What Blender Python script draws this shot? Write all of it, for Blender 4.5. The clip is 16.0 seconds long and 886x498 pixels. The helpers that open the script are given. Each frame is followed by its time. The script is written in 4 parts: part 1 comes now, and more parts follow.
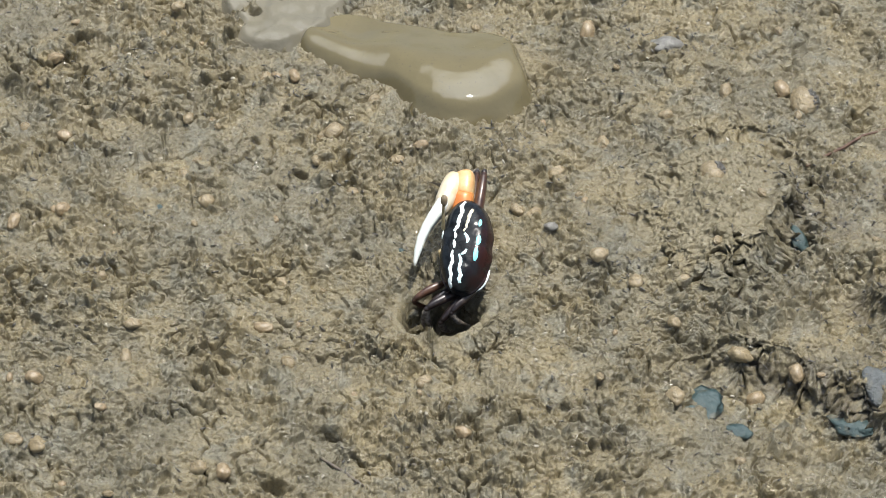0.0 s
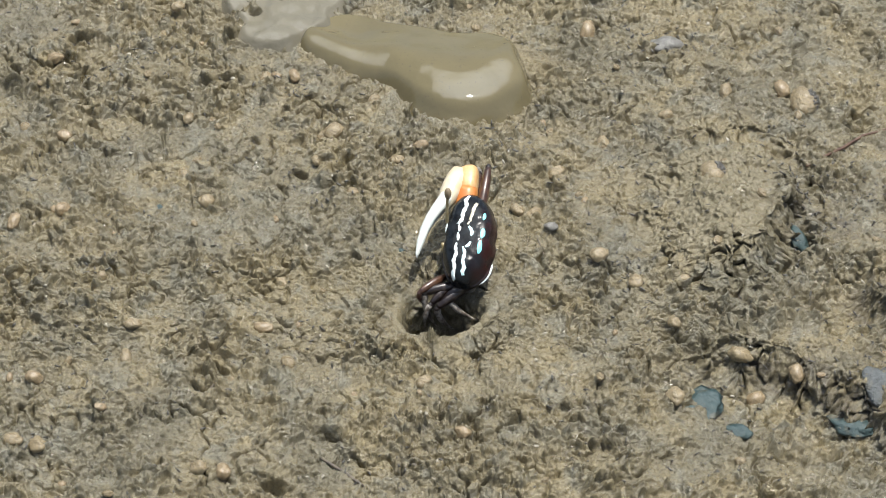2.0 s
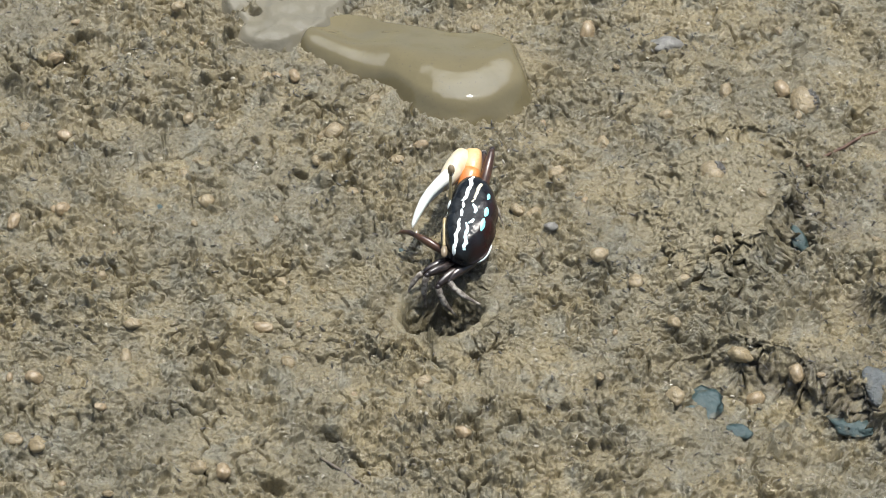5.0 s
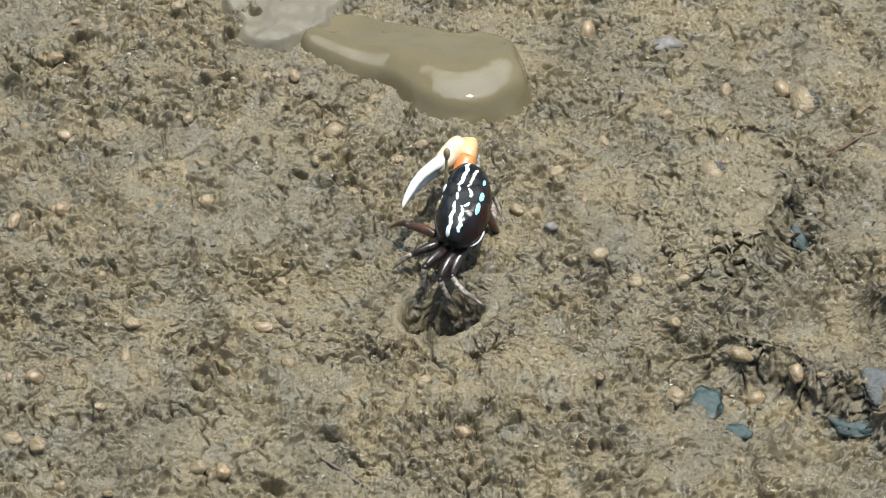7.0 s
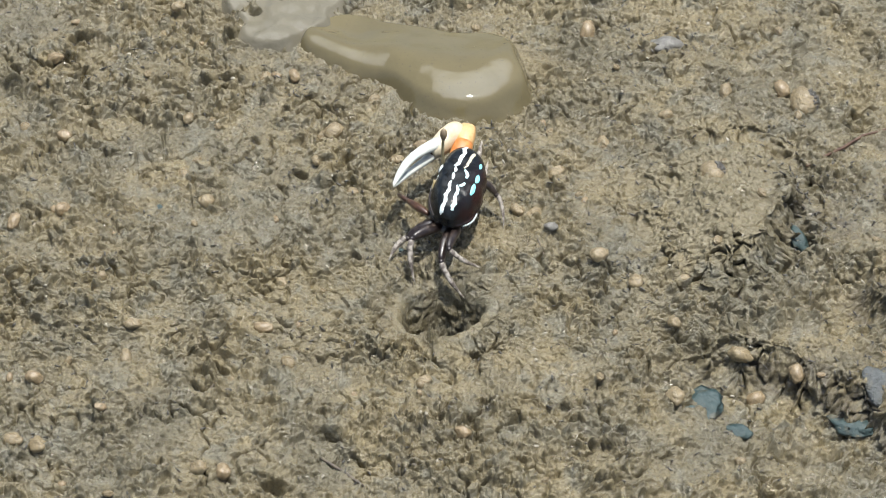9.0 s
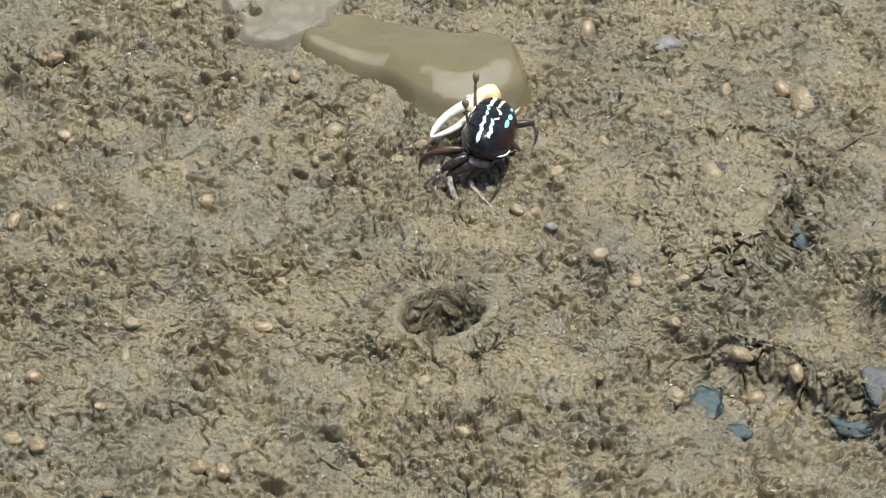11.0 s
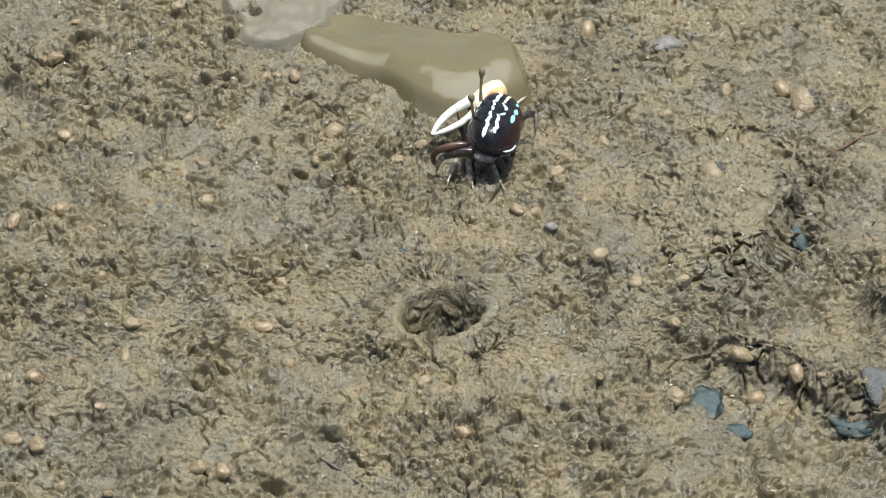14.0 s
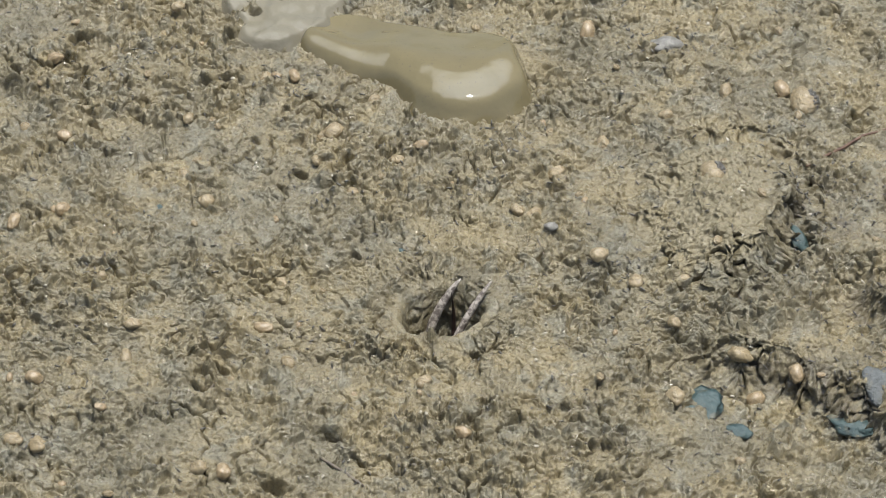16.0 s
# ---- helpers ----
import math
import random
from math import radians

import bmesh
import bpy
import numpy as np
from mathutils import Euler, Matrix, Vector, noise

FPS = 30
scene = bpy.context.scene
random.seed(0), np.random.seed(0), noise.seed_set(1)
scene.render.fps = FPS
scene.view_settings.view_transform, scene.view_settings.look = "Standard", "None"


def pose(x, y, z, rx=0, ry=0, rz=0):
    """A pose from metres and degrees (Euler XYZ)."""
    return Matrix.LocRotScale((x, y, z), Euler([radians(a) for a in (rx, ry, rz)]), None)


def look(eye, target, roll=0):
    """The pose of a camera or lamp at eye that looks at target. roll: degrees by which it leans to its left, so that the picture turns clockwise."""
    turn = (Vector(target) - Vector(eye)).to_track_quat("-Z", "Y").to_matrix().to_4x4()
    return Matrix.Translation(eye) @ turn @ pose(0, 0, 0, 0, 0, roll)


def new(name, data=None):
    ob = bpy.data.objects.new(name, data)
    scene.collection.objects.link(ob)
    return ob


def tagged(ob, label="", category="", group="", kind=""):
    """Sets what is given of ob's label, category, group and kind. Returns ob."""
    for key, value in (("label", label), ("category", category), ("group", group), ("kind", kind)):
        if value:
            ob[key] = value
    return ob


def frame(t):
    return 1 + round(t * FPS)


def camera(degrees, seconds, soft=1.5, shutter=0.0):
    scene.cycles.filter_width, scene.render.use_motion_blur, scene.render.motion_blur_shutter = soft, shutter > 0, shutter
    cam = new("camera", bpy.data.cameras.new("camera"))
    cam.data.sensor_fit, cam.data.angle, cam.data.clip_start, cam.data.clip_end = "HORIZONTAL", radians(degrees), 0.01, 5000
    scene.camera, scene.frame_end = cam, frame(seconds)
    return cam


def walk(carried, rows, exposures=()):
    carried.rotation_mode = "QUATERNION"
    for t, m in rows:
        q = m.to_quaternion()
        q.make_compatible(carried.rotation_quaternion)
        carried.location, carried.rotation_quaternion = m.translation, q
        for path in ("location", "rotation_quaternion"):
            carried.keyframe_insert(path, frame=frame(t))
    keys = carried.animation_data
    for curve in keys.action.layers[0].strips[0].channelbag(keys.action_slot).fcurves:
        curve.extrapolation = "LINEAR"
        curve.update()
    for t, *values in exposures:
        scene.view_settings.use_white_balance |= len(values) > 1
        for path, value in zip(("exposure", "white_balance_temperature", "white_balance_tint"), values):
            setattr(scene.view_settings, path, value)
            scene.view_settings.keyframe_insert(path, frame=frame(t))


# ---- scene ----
MM = 0.001
CLIP = 16.0
cam = camera(14.7, CLIP, soft=0.6, shutter=0.5)
EYE = Vector((0.0, -0.706, 0.6357))
walk(cam, [(0.0, look(EYE, (0, 0, 0))), (CLIP, look(EYE, (0, 0, 0)))],
     exposures=[(0.0, 0.13), (15.6, 0.13), (16.0, 0.18)])

# ---- light: a high hazy tropical sun, beyond the mud flow and a little to one side ----
SUN_FROM = Vector((0.17, -0.03, 0.98)).normalized()
CLOUD_FROM = Vector((0.0, 0.13, 1.0)).normalized()
world = bpy.data.worlds.new("sky")
scene.world = world
world.use_nodes = True
wt = world.node_tree
wt.nodes.clear()
sky = wt.nodes.new("ShaderNodeTexSky")
sky.sky_type = "NISHITA"
sky.sun_disc = False
sky.sun_elevation = math.asin(SUN_FROM.z)
sky.sun_rotation = math.atan2(SUN_FROM.x, SUN_FROM.y)
sky.dust_density = 3.0
wbg = wt.nodes.new("ShaderNodeBackground")
wbg.inputs["Strength"].default_value = 0.12
wout = wt.nodes.new("ShaderNodeOutputWorld")
# broken bright cloud over the whole sky
wco = wt.nodes.new("ShaderNodeTexCoord")
puffs = wt.nodes.new("ShaderNodeTexNoise")
puffs.inputs["Scale"].default_value = 2.6
puffs.inputs["Detail"].default_value = 6.0
puffs.inputs["Roughness"].default_value = 0.55
wt.links.new(wco.outputs["Generated"], puffs.inputs["Vector"])
# bright thin cloud stands overhead and thins out towards the horizon
toward = wt.nodes.new("ShaderNodeVectorMath")
toward.operation = "DOT_PRODUCT"
toward.inputs[1].default_value = CLOUD_FROM
wt.links.new(wco.outputs["Generated"], toward.inputs[0])
glow = wt.nodes.new("ShaderNodeValToRGB")
stops = glow.color_ramp.elements
stops[0].position, stops[0].color = 0.80, (7.0, 7.2, 7.6, 1)
stops[1].position, stops[1].color = 0.985, (29.0, 31.0, 33.5, 1)
stops.new(0.91).color = (21.0, 21.8, 22.6, 1)
ragged = wt.nodes.new("ShaderNodeMath")
ragged.operation = "MULTIPLY_ADD"
ragged.inputs[1].default_value = 0.20
wt.links.new(puffs.outputs["Fac"], ragged.inputs[0])
wt.links.new(toward.outputs["Value"], ragged.inputs[2])
cover = wt.nodes.new("ShaderNodeValToRGB")
cover.color_ramp.elements[0].position, cover.color_ramp.elements[1].position = 0.0, 1.0
lift = wt.nodes.new("ShaderNodeMapRange")
lift.inputs["From Min"].default_value = 0.935
lift.inputs["From Max"].default_value = 0.955
wt.links.new(ragged.outputs[0], lift.inputs["Value"])
wt.links.new(lift.outputs["Result"], cover.inputs["Fac"])
wt.links.new(toward.outputs["Value"], glow.inputs["Fac"])
clouds = wt.nodes.new("ShaderNodeMix")
clouds.data_type = "RGBA"
wt.links.new(cover.outputs["Color"], clouds.inputs[0])
wt.links.new(sky.outputs[0], clouds.inputs[6])
wt.links.new(glow.outputs["Color"], clouds.inputs[7])
wt.links.new(clouds.outputs[2], wbg.inputs[0])
wt.links.new(wbg.outputs[0], wout.inputs[0])
sun_data = bpy.data.lights.new("sun", "SUN")
sun_data.energy = 5.4
sun_data.angle = radians(0.6)
sun_data.color = (1.0, 0.955, 0.88)
sun = new("sun", sun_data)
sun.matrix_world = look(SUN_FROM * 3.0, (0, 0, 0))


# ---- materials ----
def material(name):
    m = bpy.data.materials.new(name)
    m.use_nodes = True
    t = m.node_tree
    return m, t, t.nodes["Principled BSDF"]


def node(t, kind, **values):
    n = t.nodes.new("ShaderNode" + kind)
    for key, v in values.items():
        n.inputs[key].default_value = v
    return n


def coords(t, object_space=True):
    return t.nodes.new("ShaderNodeTexCoord").outputs["Object" if object_space else "Generated"]


def noise_tex(t, co, scale, detail=4.0, rough=0.6, distort=0.0):
    n = node(t, "TexNoise", Scale=scale, Detail=detail, Roughness=rough, Distortion=distort)
    t.links.new(co, n.inputs["Vector"])
    return n.outputs["Fac"]


def ramp(t, fac, stops):
    n = t.nodes.new("ShaderNodeValToRGB")
    el = n.color_ramp.elements
    while len(el) < len(stops):
        el.new(0.5)
    for e, (p, c) in zip(el, stops):
        e.position = p
        e.color = (*c, 1.0) if len(c) == 3 else c
    t.links.new(fac, n.inputs["Fac"])
    return n.outputs["Color"]


def grey(v):
    return (v, v, v)


def mix(t, fac, a, b, blend="MIX"):
    n = t.nodes.new("ShaderNodeMix")
    n.data_type, n.blend_type = "RGBA", blend
    for sock, v in ((n.inputs[0], fac), (n.inputs[6], a), (n.inputs[7], b)):
        if isinstance(v, (int, float)):
            sock.default_value = v
        elif isinstance(v, tuple):
            sock.default_value = (*v, 1.0)
        else:
            t.links.new(v, sock)
    return n.outputs[2]


def bumped(t, bsdf, heights):
    """heights: (fac, strength, distance) from fine to coarse."""
    last = None
    for fac, strength, dist in heights:
        b = node(t, "Bump", Strength=strength, Distance=dist)
        t.links.new(fac, b.inputs["Height"])
        if last is not None:
            t.links.new(last, b.inputs["Normal"])
        last = b.outputs["Normal"]
    t.links.new(last, bsdf.inputs["Normal"])
    t.links.new(last, bsdf.inputs["Coat Normal"])


def lumpy(t, co, scale, detail=3.0, rough=0.55):
    """Pillowy relief: rounded tops and sharp creases."""
    n = t.nodes.new("ShaderNodeTexNoise")
    n.noise_type = "RIDGED_MULTIFRACTAL"
    n.inputs["Scale"].default_value = scale
    n.inputs["Detail"].default_value = detail
    n.inputs["Roughness"].default_value = rough
    t.links.new(co, n.inputs["Vector"])
    flip = node(t, "Math")
    flip.operation = "MULTIPLY"
    flip.inputs[1].default_value = -0.4
    t.links.new(n.outputs["Fac"], flip.inputs[0])
    return flip.outputs[0]


def mud_material(name, tan, olive, ashen, dark, rough=(0.22, 0.5), relief=1.0, spec=0.5, tinted=False, film_of_water=1.0):
    """Wet tidal mud: tan silt, olive and ash-grey patches, dark rotted specks, damp gloss."""
    m, t, b = material(name)
    co = coords(t)
    broad = noise_tex(t, co, 34, 4, 0.6, 0.6)
    mid = noise_tex(t, co, 120, 5, 0.65, 0.6)
    fine = noise_tex(t, co, 480, 4, 0.7, 0.6)
    grain = noise_tex(t, co, 1700, 3, 0.7)
    col = mix(t, ramp(t, broad, [(0.38, grey(0)), (0.62, grey(1))]), tan, olive)
    col = mix(t, ramp(t, mid, [(0.50, grey(0)), (0.64, grey(0.8))]), col, ashen)
    col = mix(t, ramp(t, fine, [(0.30, grey(0.6)), (0.42, grey(0))]), col, dark)
    col = mix(t, ramp(t, fine, [(0.58, grey(0)), (0.72, grey(0.45))]), col, tuple(min(1.0, c * 1.5) for c in tan))
    col = mix(t, 0.6, col, ramp(t, grain, [(0.25, grey(0.28)), (0.5, grey(0.55)), (0.75, grey(0.9))]), "OVERLAY")
    speck = node(t, "TexVoronoi", Scale=330.0, Randomness=1.0)
    t.links.new(co, speck.inputs["Vector"])
    patch = noise_tex(t, co, 75, 3, 0.6, 0.8)
    dots = mix(t, ramp(t, patch, [(0.50, grey(0)), (0.64, grey(0.7))]), grey(0),
               ramp(t, speck.outputs["Distance"], [(0.10, grey(1)), (0.34, grey(0))]))
    col = mix(t, dots, col, dark)
    if tinted:
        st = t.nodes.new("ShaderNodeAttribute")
        st.attribute_name = "mud_and_shade"
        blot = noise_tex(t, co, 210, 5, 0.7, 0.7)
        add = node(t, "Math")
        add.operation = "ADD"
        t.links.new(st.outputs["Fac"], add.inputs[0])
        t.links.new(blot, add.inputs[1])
        # dark mud and the trench wall's painted shade share this colour
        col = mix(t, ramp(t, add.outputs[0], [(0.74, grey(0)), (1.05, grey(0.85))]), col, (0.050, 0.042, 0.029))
        # values below zero turn the mound a paler tan
        mound_pale = node(t, "MapRange")
        mound_pale.inputs["From Min"].default_value = -0.12
        mound_pale.inputs["From Max"].default_value = -0.50
        t.links.new(st.outputs["Fac"], mound_pale.inputs["Value"])
        col = mix(t, mound_pale.outputs["Result"], col, mix(t, mid, (0.135, 0.116, 0.066), (0.185, 0.160, 0.100)))
    t.links.new(col, b.inputs["Base Color"])
    wet = noise_tex(t, co, 300, 4, 0.6, 0.5)
    t.links.new(ramp(t, wet, [(0.38, grey(rough[0])), (0.62, grey(rough[1]))]), b.inputs["Roughness"])
    b.inputs["Specular IOR Level"].default_value = spec
    film = noise_tex(t, co, 160, 3, 0.6, 0.6)
    t.links.new(ramp(t, film, [(0.36, grey(0.15 * film_of_water)), (0.56, grey(0.85 * film_of_water))]), b.inputs["Coat Weight"])
    b.inputs["Coat Roughness"].default_value = 0.075
    b.inputs["Coat IOR"].default_value = 1.34
    flake = lumpy(t, co, 560, 4, 0.65)
    bumped(t, b, [(noise_tex(t, co, 3400, 2, 0.6), 0.55 * relief, 0.00018), (grain, 0.6 * relief, 0.0003), (flake, 0.9 * relief, 0.0011), (fine, 0.9 * relief, 0.0010)])
    return m


MUD = mud_material("wet_mud", (0.166, 0.138, 0.077), (0.106, 0.094, 0.059), (0.130, 0.124, 0.092), (0.040, 0.033, 0.021), tinted=True)
PELLET = mud_material("pellet_mud", (0.200, 0.158, 0.092), (0.172, 0.138, 0.080), (0.160, 0.142, 0.100), (0.10, 0.085, 0.06),
                      rough=(0.2, 0.4), relief=0.8)
CLAY = mud_material("brown_clay", (0.205, 0.155, 0.090), (0.172, 0.132, 0.076), (0.160, 0.138, 0.098), (0.11, 0.088, 0.064),
                    rough=(0.2, 0.4), relief=0.5)
GREY_STONE = mud_material("grey_stone", (0.13, 0.125, 0.11), (0.10, 0.098, 0.09), (0.16, 0.155, 0.14), (0.06, 0.06, 0.065),
                          rough=(0.4, 0.6), relief=0.5, film_of_water=0.25)
BLUE_STONE = mud_material("blue_slate", (0.024, 0.047, 0.047), (0.020, 0.038, 0.041), (0.120, 0.108, 0.072), (0.040, 0.055, 0.060),
                          rough=(0.4, 0.6), relief=0.7, film_of_water=0.2)


SLAB_STONE = mud_material("grey_blue_slab", (0.072, 0.080, 0.080), (0.055, 0.062, 0.064), (0.135, 0.120, 0.085), (0.045, 0.048, 0.055),
                          rough=(0.4, 0.6), relief=0.9, film_of_water=0.3)


def slurry_material():
    m, t, b = material("mud_slurry")
    co = coords(t)
    broad = noise_tex(t, co, 40, 4, 0.6, 0.5)
    speck = noise_tex(t, co, 1300, 2, 0.5)
    col = mix(t, ramp(t, broad, [(0.35, grey(0)), (0.65, grey(1))]), (0.128, 0.108, 0.058), (0.106, 0.090, 0.049))
    col = mix(t, ramp(t, speck, [(0.28, grey(0.7)), (0.36, grey(0))]), col, (0.09, 0.075, 0.05))
    t.links.new(col, b.inputs["Base Color"])
    b.inputs["Roughness"].default_value = 0.07
    b.inputs["Specular IOR Level"].default_value = 0.8
    b.inputs["IOR"].default_value = 1.42
    bumped(t, b, [(noise_tex(t, co, 420, 3, 0.6), 0.06, 0.0006), (noise_tex(t, co, 90, 3, 0.6), 0.14, 0.003)])
    return m


SLURRY = slurry_material()


def film_material():
    m, t, b = material("water_film")
    co = coords(t)
    broad = noise_tex(t, co, 60, 4, 0.6, 0.5)
    t.links.new(mix(t, broad, (0.16, 0.148, 0.115), (0.125, 0.114, 0.083)), b.inputs["Base Color"])
    b.inputs["Roughness"].default_value = 0.06
    b.inputs["IOR"].default_value = 1.36
    bumped(t, b, [(noise_tex(t, co, 420, 3, 0.6), 0.25, 0.0008), (noise_tex(t, co, 120, 3, 0.6), 0.30, 0.0030)])
    return m


FILM = film_material()


def shell_material(name, base, second, rough=0.25, scale=500.0, spread=(0.4, 0.65), coat=0.0, relief=0.15):
    """Crab shell: two tones mottled together, fine pitting, a thin wet gloss."""
    m, t, b = material(name)
    co = coords(t)
    mottle = noise_tex(t, co, scale, 4, 0.6, 0.3)
    t.links.new(mix(t, ramp(t, mottle, [(spread[0], grey(0)), (spread[1], grey(1))]), base, second), b.inputs["Base Color"])
    b.inputs["Roughness"].default_value = rough
    b.inputs["Coat Weight"].default_value = coat
    b.inputs["Coat Roughness"].default_value = 0.12
    bumped(t, b, [(noise_tex(t, co, 2600, 3, 0.6), relief, 0.0002), (noise_tex(t, co, 420, 3, 0.55), 0.10, 0.0006)])
    return m


def black_shell():
    """Black carapace with bluish sky sheen tinted in as patches, worn gloss, and maroon towards the hind edge."""
    m, t, b = material("black_shell")
    co = coords(t)
    patchy = noise_tex(t, co, 260, 4, 0.65, 0.6)
    # the shell's bluish-grey sheen is put into its colour in patches
    col = mix(t, ramp(t, patchy, [(0.42, grey(0)), (0.62, grey(1))]), (0.005, 0.006, 0.007), (0.013, 0.016, 0.019))
    axes = t.nodes.new("ShaderNodeSeparateXYZ")
    t.links.new(co, axes.inputs[0])
    hind = node(t, "MapRange")
    hind.inputs["From Min"].default_value = -0.0028
    hind.inputs["From Max"].default_value = -0.0072
    t.links.new(axes.outputs["Y"], hind.inputs["Value"])
    col = mix(t, hind.outputs["Result"], col, mix(t, ramp(t, patchy, [(0.4, grey(0)), (0.6, grey(1))]), (0.026, 0.009, 0.008), (0.012, 0.008, 0.008)))
    t.links.new(col, b.inputs["Base Color"])
    b.inputs["Specular IOR Level"].default_value = 0.24
    sheen = noise_tex(t, co, 420, 4, 0.65, 0.8)
    t.links.new(ramp(t, sheen, [(0.36, grey(0.13)), (0.62, grey(0.26))]), b.inputs["Roughness"])
    bumped(t, b, [(noise_tex(t, co, 2600, 3, 0.6), 0.18, 0.0002), (noise_tex(t, co, 700, 3, 0.6, 0.6), 0.20, 0.0005), (noise_tex(t, co, 260, 2, 0.5), 0.08, 0.0012)])
    return m


BLACK_SHELL = black_shell()
RUSTY_SHELL = shell_material("rusty_side", (0.035, 0.014, 0.011), (0.015, 0.009, 0.009), 0.34, 300)
WHITE_MARK = shell_material("white_mark", (0.66, 0.70, 0.68), (0.55, 0.66, 0.68), 0.35, 900)
PALE_BLUE_MARK = shell_material("pale_blue_mark", (0.66, 0.82, 0.84), (0.50, 0.76, 0.80), 0.35, 900)
TURQUOISE_MARK = shell_material("turquoise_mark", (0.20, 0.66, 0.72), (0.28, 0.74, 0.78), 0.35, 900)
CREAM_MARK = shell_material("cream_mark", (0.60, 0.56, 0.42), (0.35, 0.32, 0.25), 0.4, 900)
CLAW_TAN = shell_material("tan_claw", (0.50, 0.29, 0.12), (0.56, 0.40, 0.20), 0.38, 330, (0.40, 0.62), coat=0.15)
CLAW_ORANGE = shell_material("orange_claw", (0.46, 0.15, 0.035), (0.56, 0.27, 0.09), 0.38, 330, (0.38, 0.66), coat=0.15)
CLAW_CREAM = shell_material("cream_claw", (0.50, 0.41, 0.25), (0.54, 0.48, 0.35), 0.36, 280, (0.36, 0.56), coat=0.15)
CLAW_WHITE = shell_material("white_claw", (0.50, 0.54, 0.51), (0.58, 0.59, 0.54), 0.34, 300, coat=0.2)
LEG_DARK = shell_material("dark_leg", (0.014, 0.009, 0.008), (0.055, 0.042, 0.035), 0.3, 620, (0.50, 0.74), coat=0.3)
LEG_MUDDY = shell_material("muddy_leg", (0.085, 0.070, 0.060), (0.34, 0.31, 0.27), 0.4, 800, (0.42, 0.60), coat=0.15, relief=0.4)
LEG_RUST = shell_material("rust_leg", (0.032, 0.015, 0.010), (0.080, 0.038, 0.021), 0.32, 420, coat=0.3)
UNDERSIDE = shell_material("grey_underside", (0.05, 0.045, 0.042), (0.20, 0.185, 0.17), 0.42, 700, (0.45, 0.68))
PALE_BELLY = shell_material("pale_belly", (0.09, 0.085, 0.078), (0.22, 0.21, 0.19), 0.5, 600)
ORBIT_GREY = shell_material("orbit_grey", (0.10, 0.11, 0.115), (0.03, 0.03, 0.03), 0.3, 700)
STALK = shell_material("olive_stalk", (0.27, 0.21, 0.10), (0.34, 0.28, 0.16), 0.35, 700)
EYE_MAT = shell_material("eye", (0.15, 0.115, 0.07), (0.22, 0.17, 0.11), 0.12, 900, coat=0.6)
TWIG_MAT = shell_material("twig", (0.050, 0.024, 0.014), (0.095, 0.055, 0.032), 0.5, 400, relief=0.5)
FIBRE_MAT = shell_material("dark_fibre", (0.055, 0.045, 0.035), (0.11, 0.09, 0.065), 0.5, 400)
FLAKE_MAT = shell_material("dark_flake", (0.026, 0.024, 0.021), (0.075, 0.072, 0.066), 0.35, 300)
PALE_MAT = shell_material("pale_flake", (0.26, 0.24, 0.19), (0.32, 0.30, 0.25), 0.35, 300)


# ---- numeric noise on arrays ----
def hashed(ix, iy, seed):
    h = (ix.astype(np.int64) * 374761393 + iy.astype(np.int64) * 668265263 + seed * 1442695041) & 0xFFFFFFFF
    h = ((h ^ (h >> 13)) * 1274126177) & 0xFFFFFFFF
    h = ((h ^ (h >> 16)) * 2246822519) & 0xFFFFFFFF
    return ((h ^ (h >> 15)) & 0xFFFFFF) / float(0xFFFFFF)


def value_noise(x, y, size, seed):
    """Smooth noise in -1..1 with features of that size in metres."""
    x, y = x / size, y / size
    ix, iy = np.floor(x), np.floor(y)
    fx, fy = x - ix, y - iy
    out = 0.0
    for a in (0, 1):
        for c in (0, 1):
            g = hashed(ix + a, iy + c, seed) * 2 * np.pi
            d = np.cos(g) * (fx - a) + np.sin(g) * (fy - c)
            wx, wy = (fx if a else 1 - fx), (fy if c else 1 - fy)
            out = out + d * (wx ** 3 * (wx * (wx * 6 - 15) + 10)) * (wy ** 3 * (wy * (wy * 6 - 15) + 10))
    return out * 1.5


def fbm(x, y, size, seed, octaves=4, gain=0.5):
    out, amp = 0.0, 1.0
    for k in range(octaves):
        out = out + amp * value_noise(x, y, size / 2.0 ** k, seed + 17 * k)
        amp *= gain
    return out


def crumbs(x, y, size, seed, share=0.7):
    """Rounded lumps of about that size, each of its own height, 0..1."""
    cx, cy = np.floor(x / size), np.floor(y / size)
    out = np.zeros_like(x)
    for a in (-1, 0, 1):
        for c in (-1, 0, 1):
            ix, iy = cx + a, cy + c
            px, py = (ix + hashed(ix, iy, seed)) * size, (iy + hashed(ix, iy, seed + 1)) * size
            r = size * (0.32 + 0.42 * hashed(ix, iy, seed + 2))
            turn = hashed(ix, iy, seed + 3) * np.pi
            squash = 0.7 + 0.3 * hashed(ix, iy, seed + 4)
            dx, dy = x - px, y - py
            u = (dx * np.cos(turn) + dy * np.sin(turn)) / r
            v = (-dx * np.sin(turn) + dy * np.cos(turn)) / (r * squash)
            tall = (0.35 + 0.65 * hashed(ix, iy, seed + 5)) * (hashed(ix, iy, seed + 6) < share)
            out = np.maximum(out, tall * np.clip(1 - u * u - v * v, 0, 1) ** 0.72)
    return out


def smooth(a, b, v):
    s = np.clip((v - a) / (b - a), 0, 1)
    return s * s * (3 - 2 * s)


# ---- the mud flat ----
HOLE = (-0.0006, -0.0220)
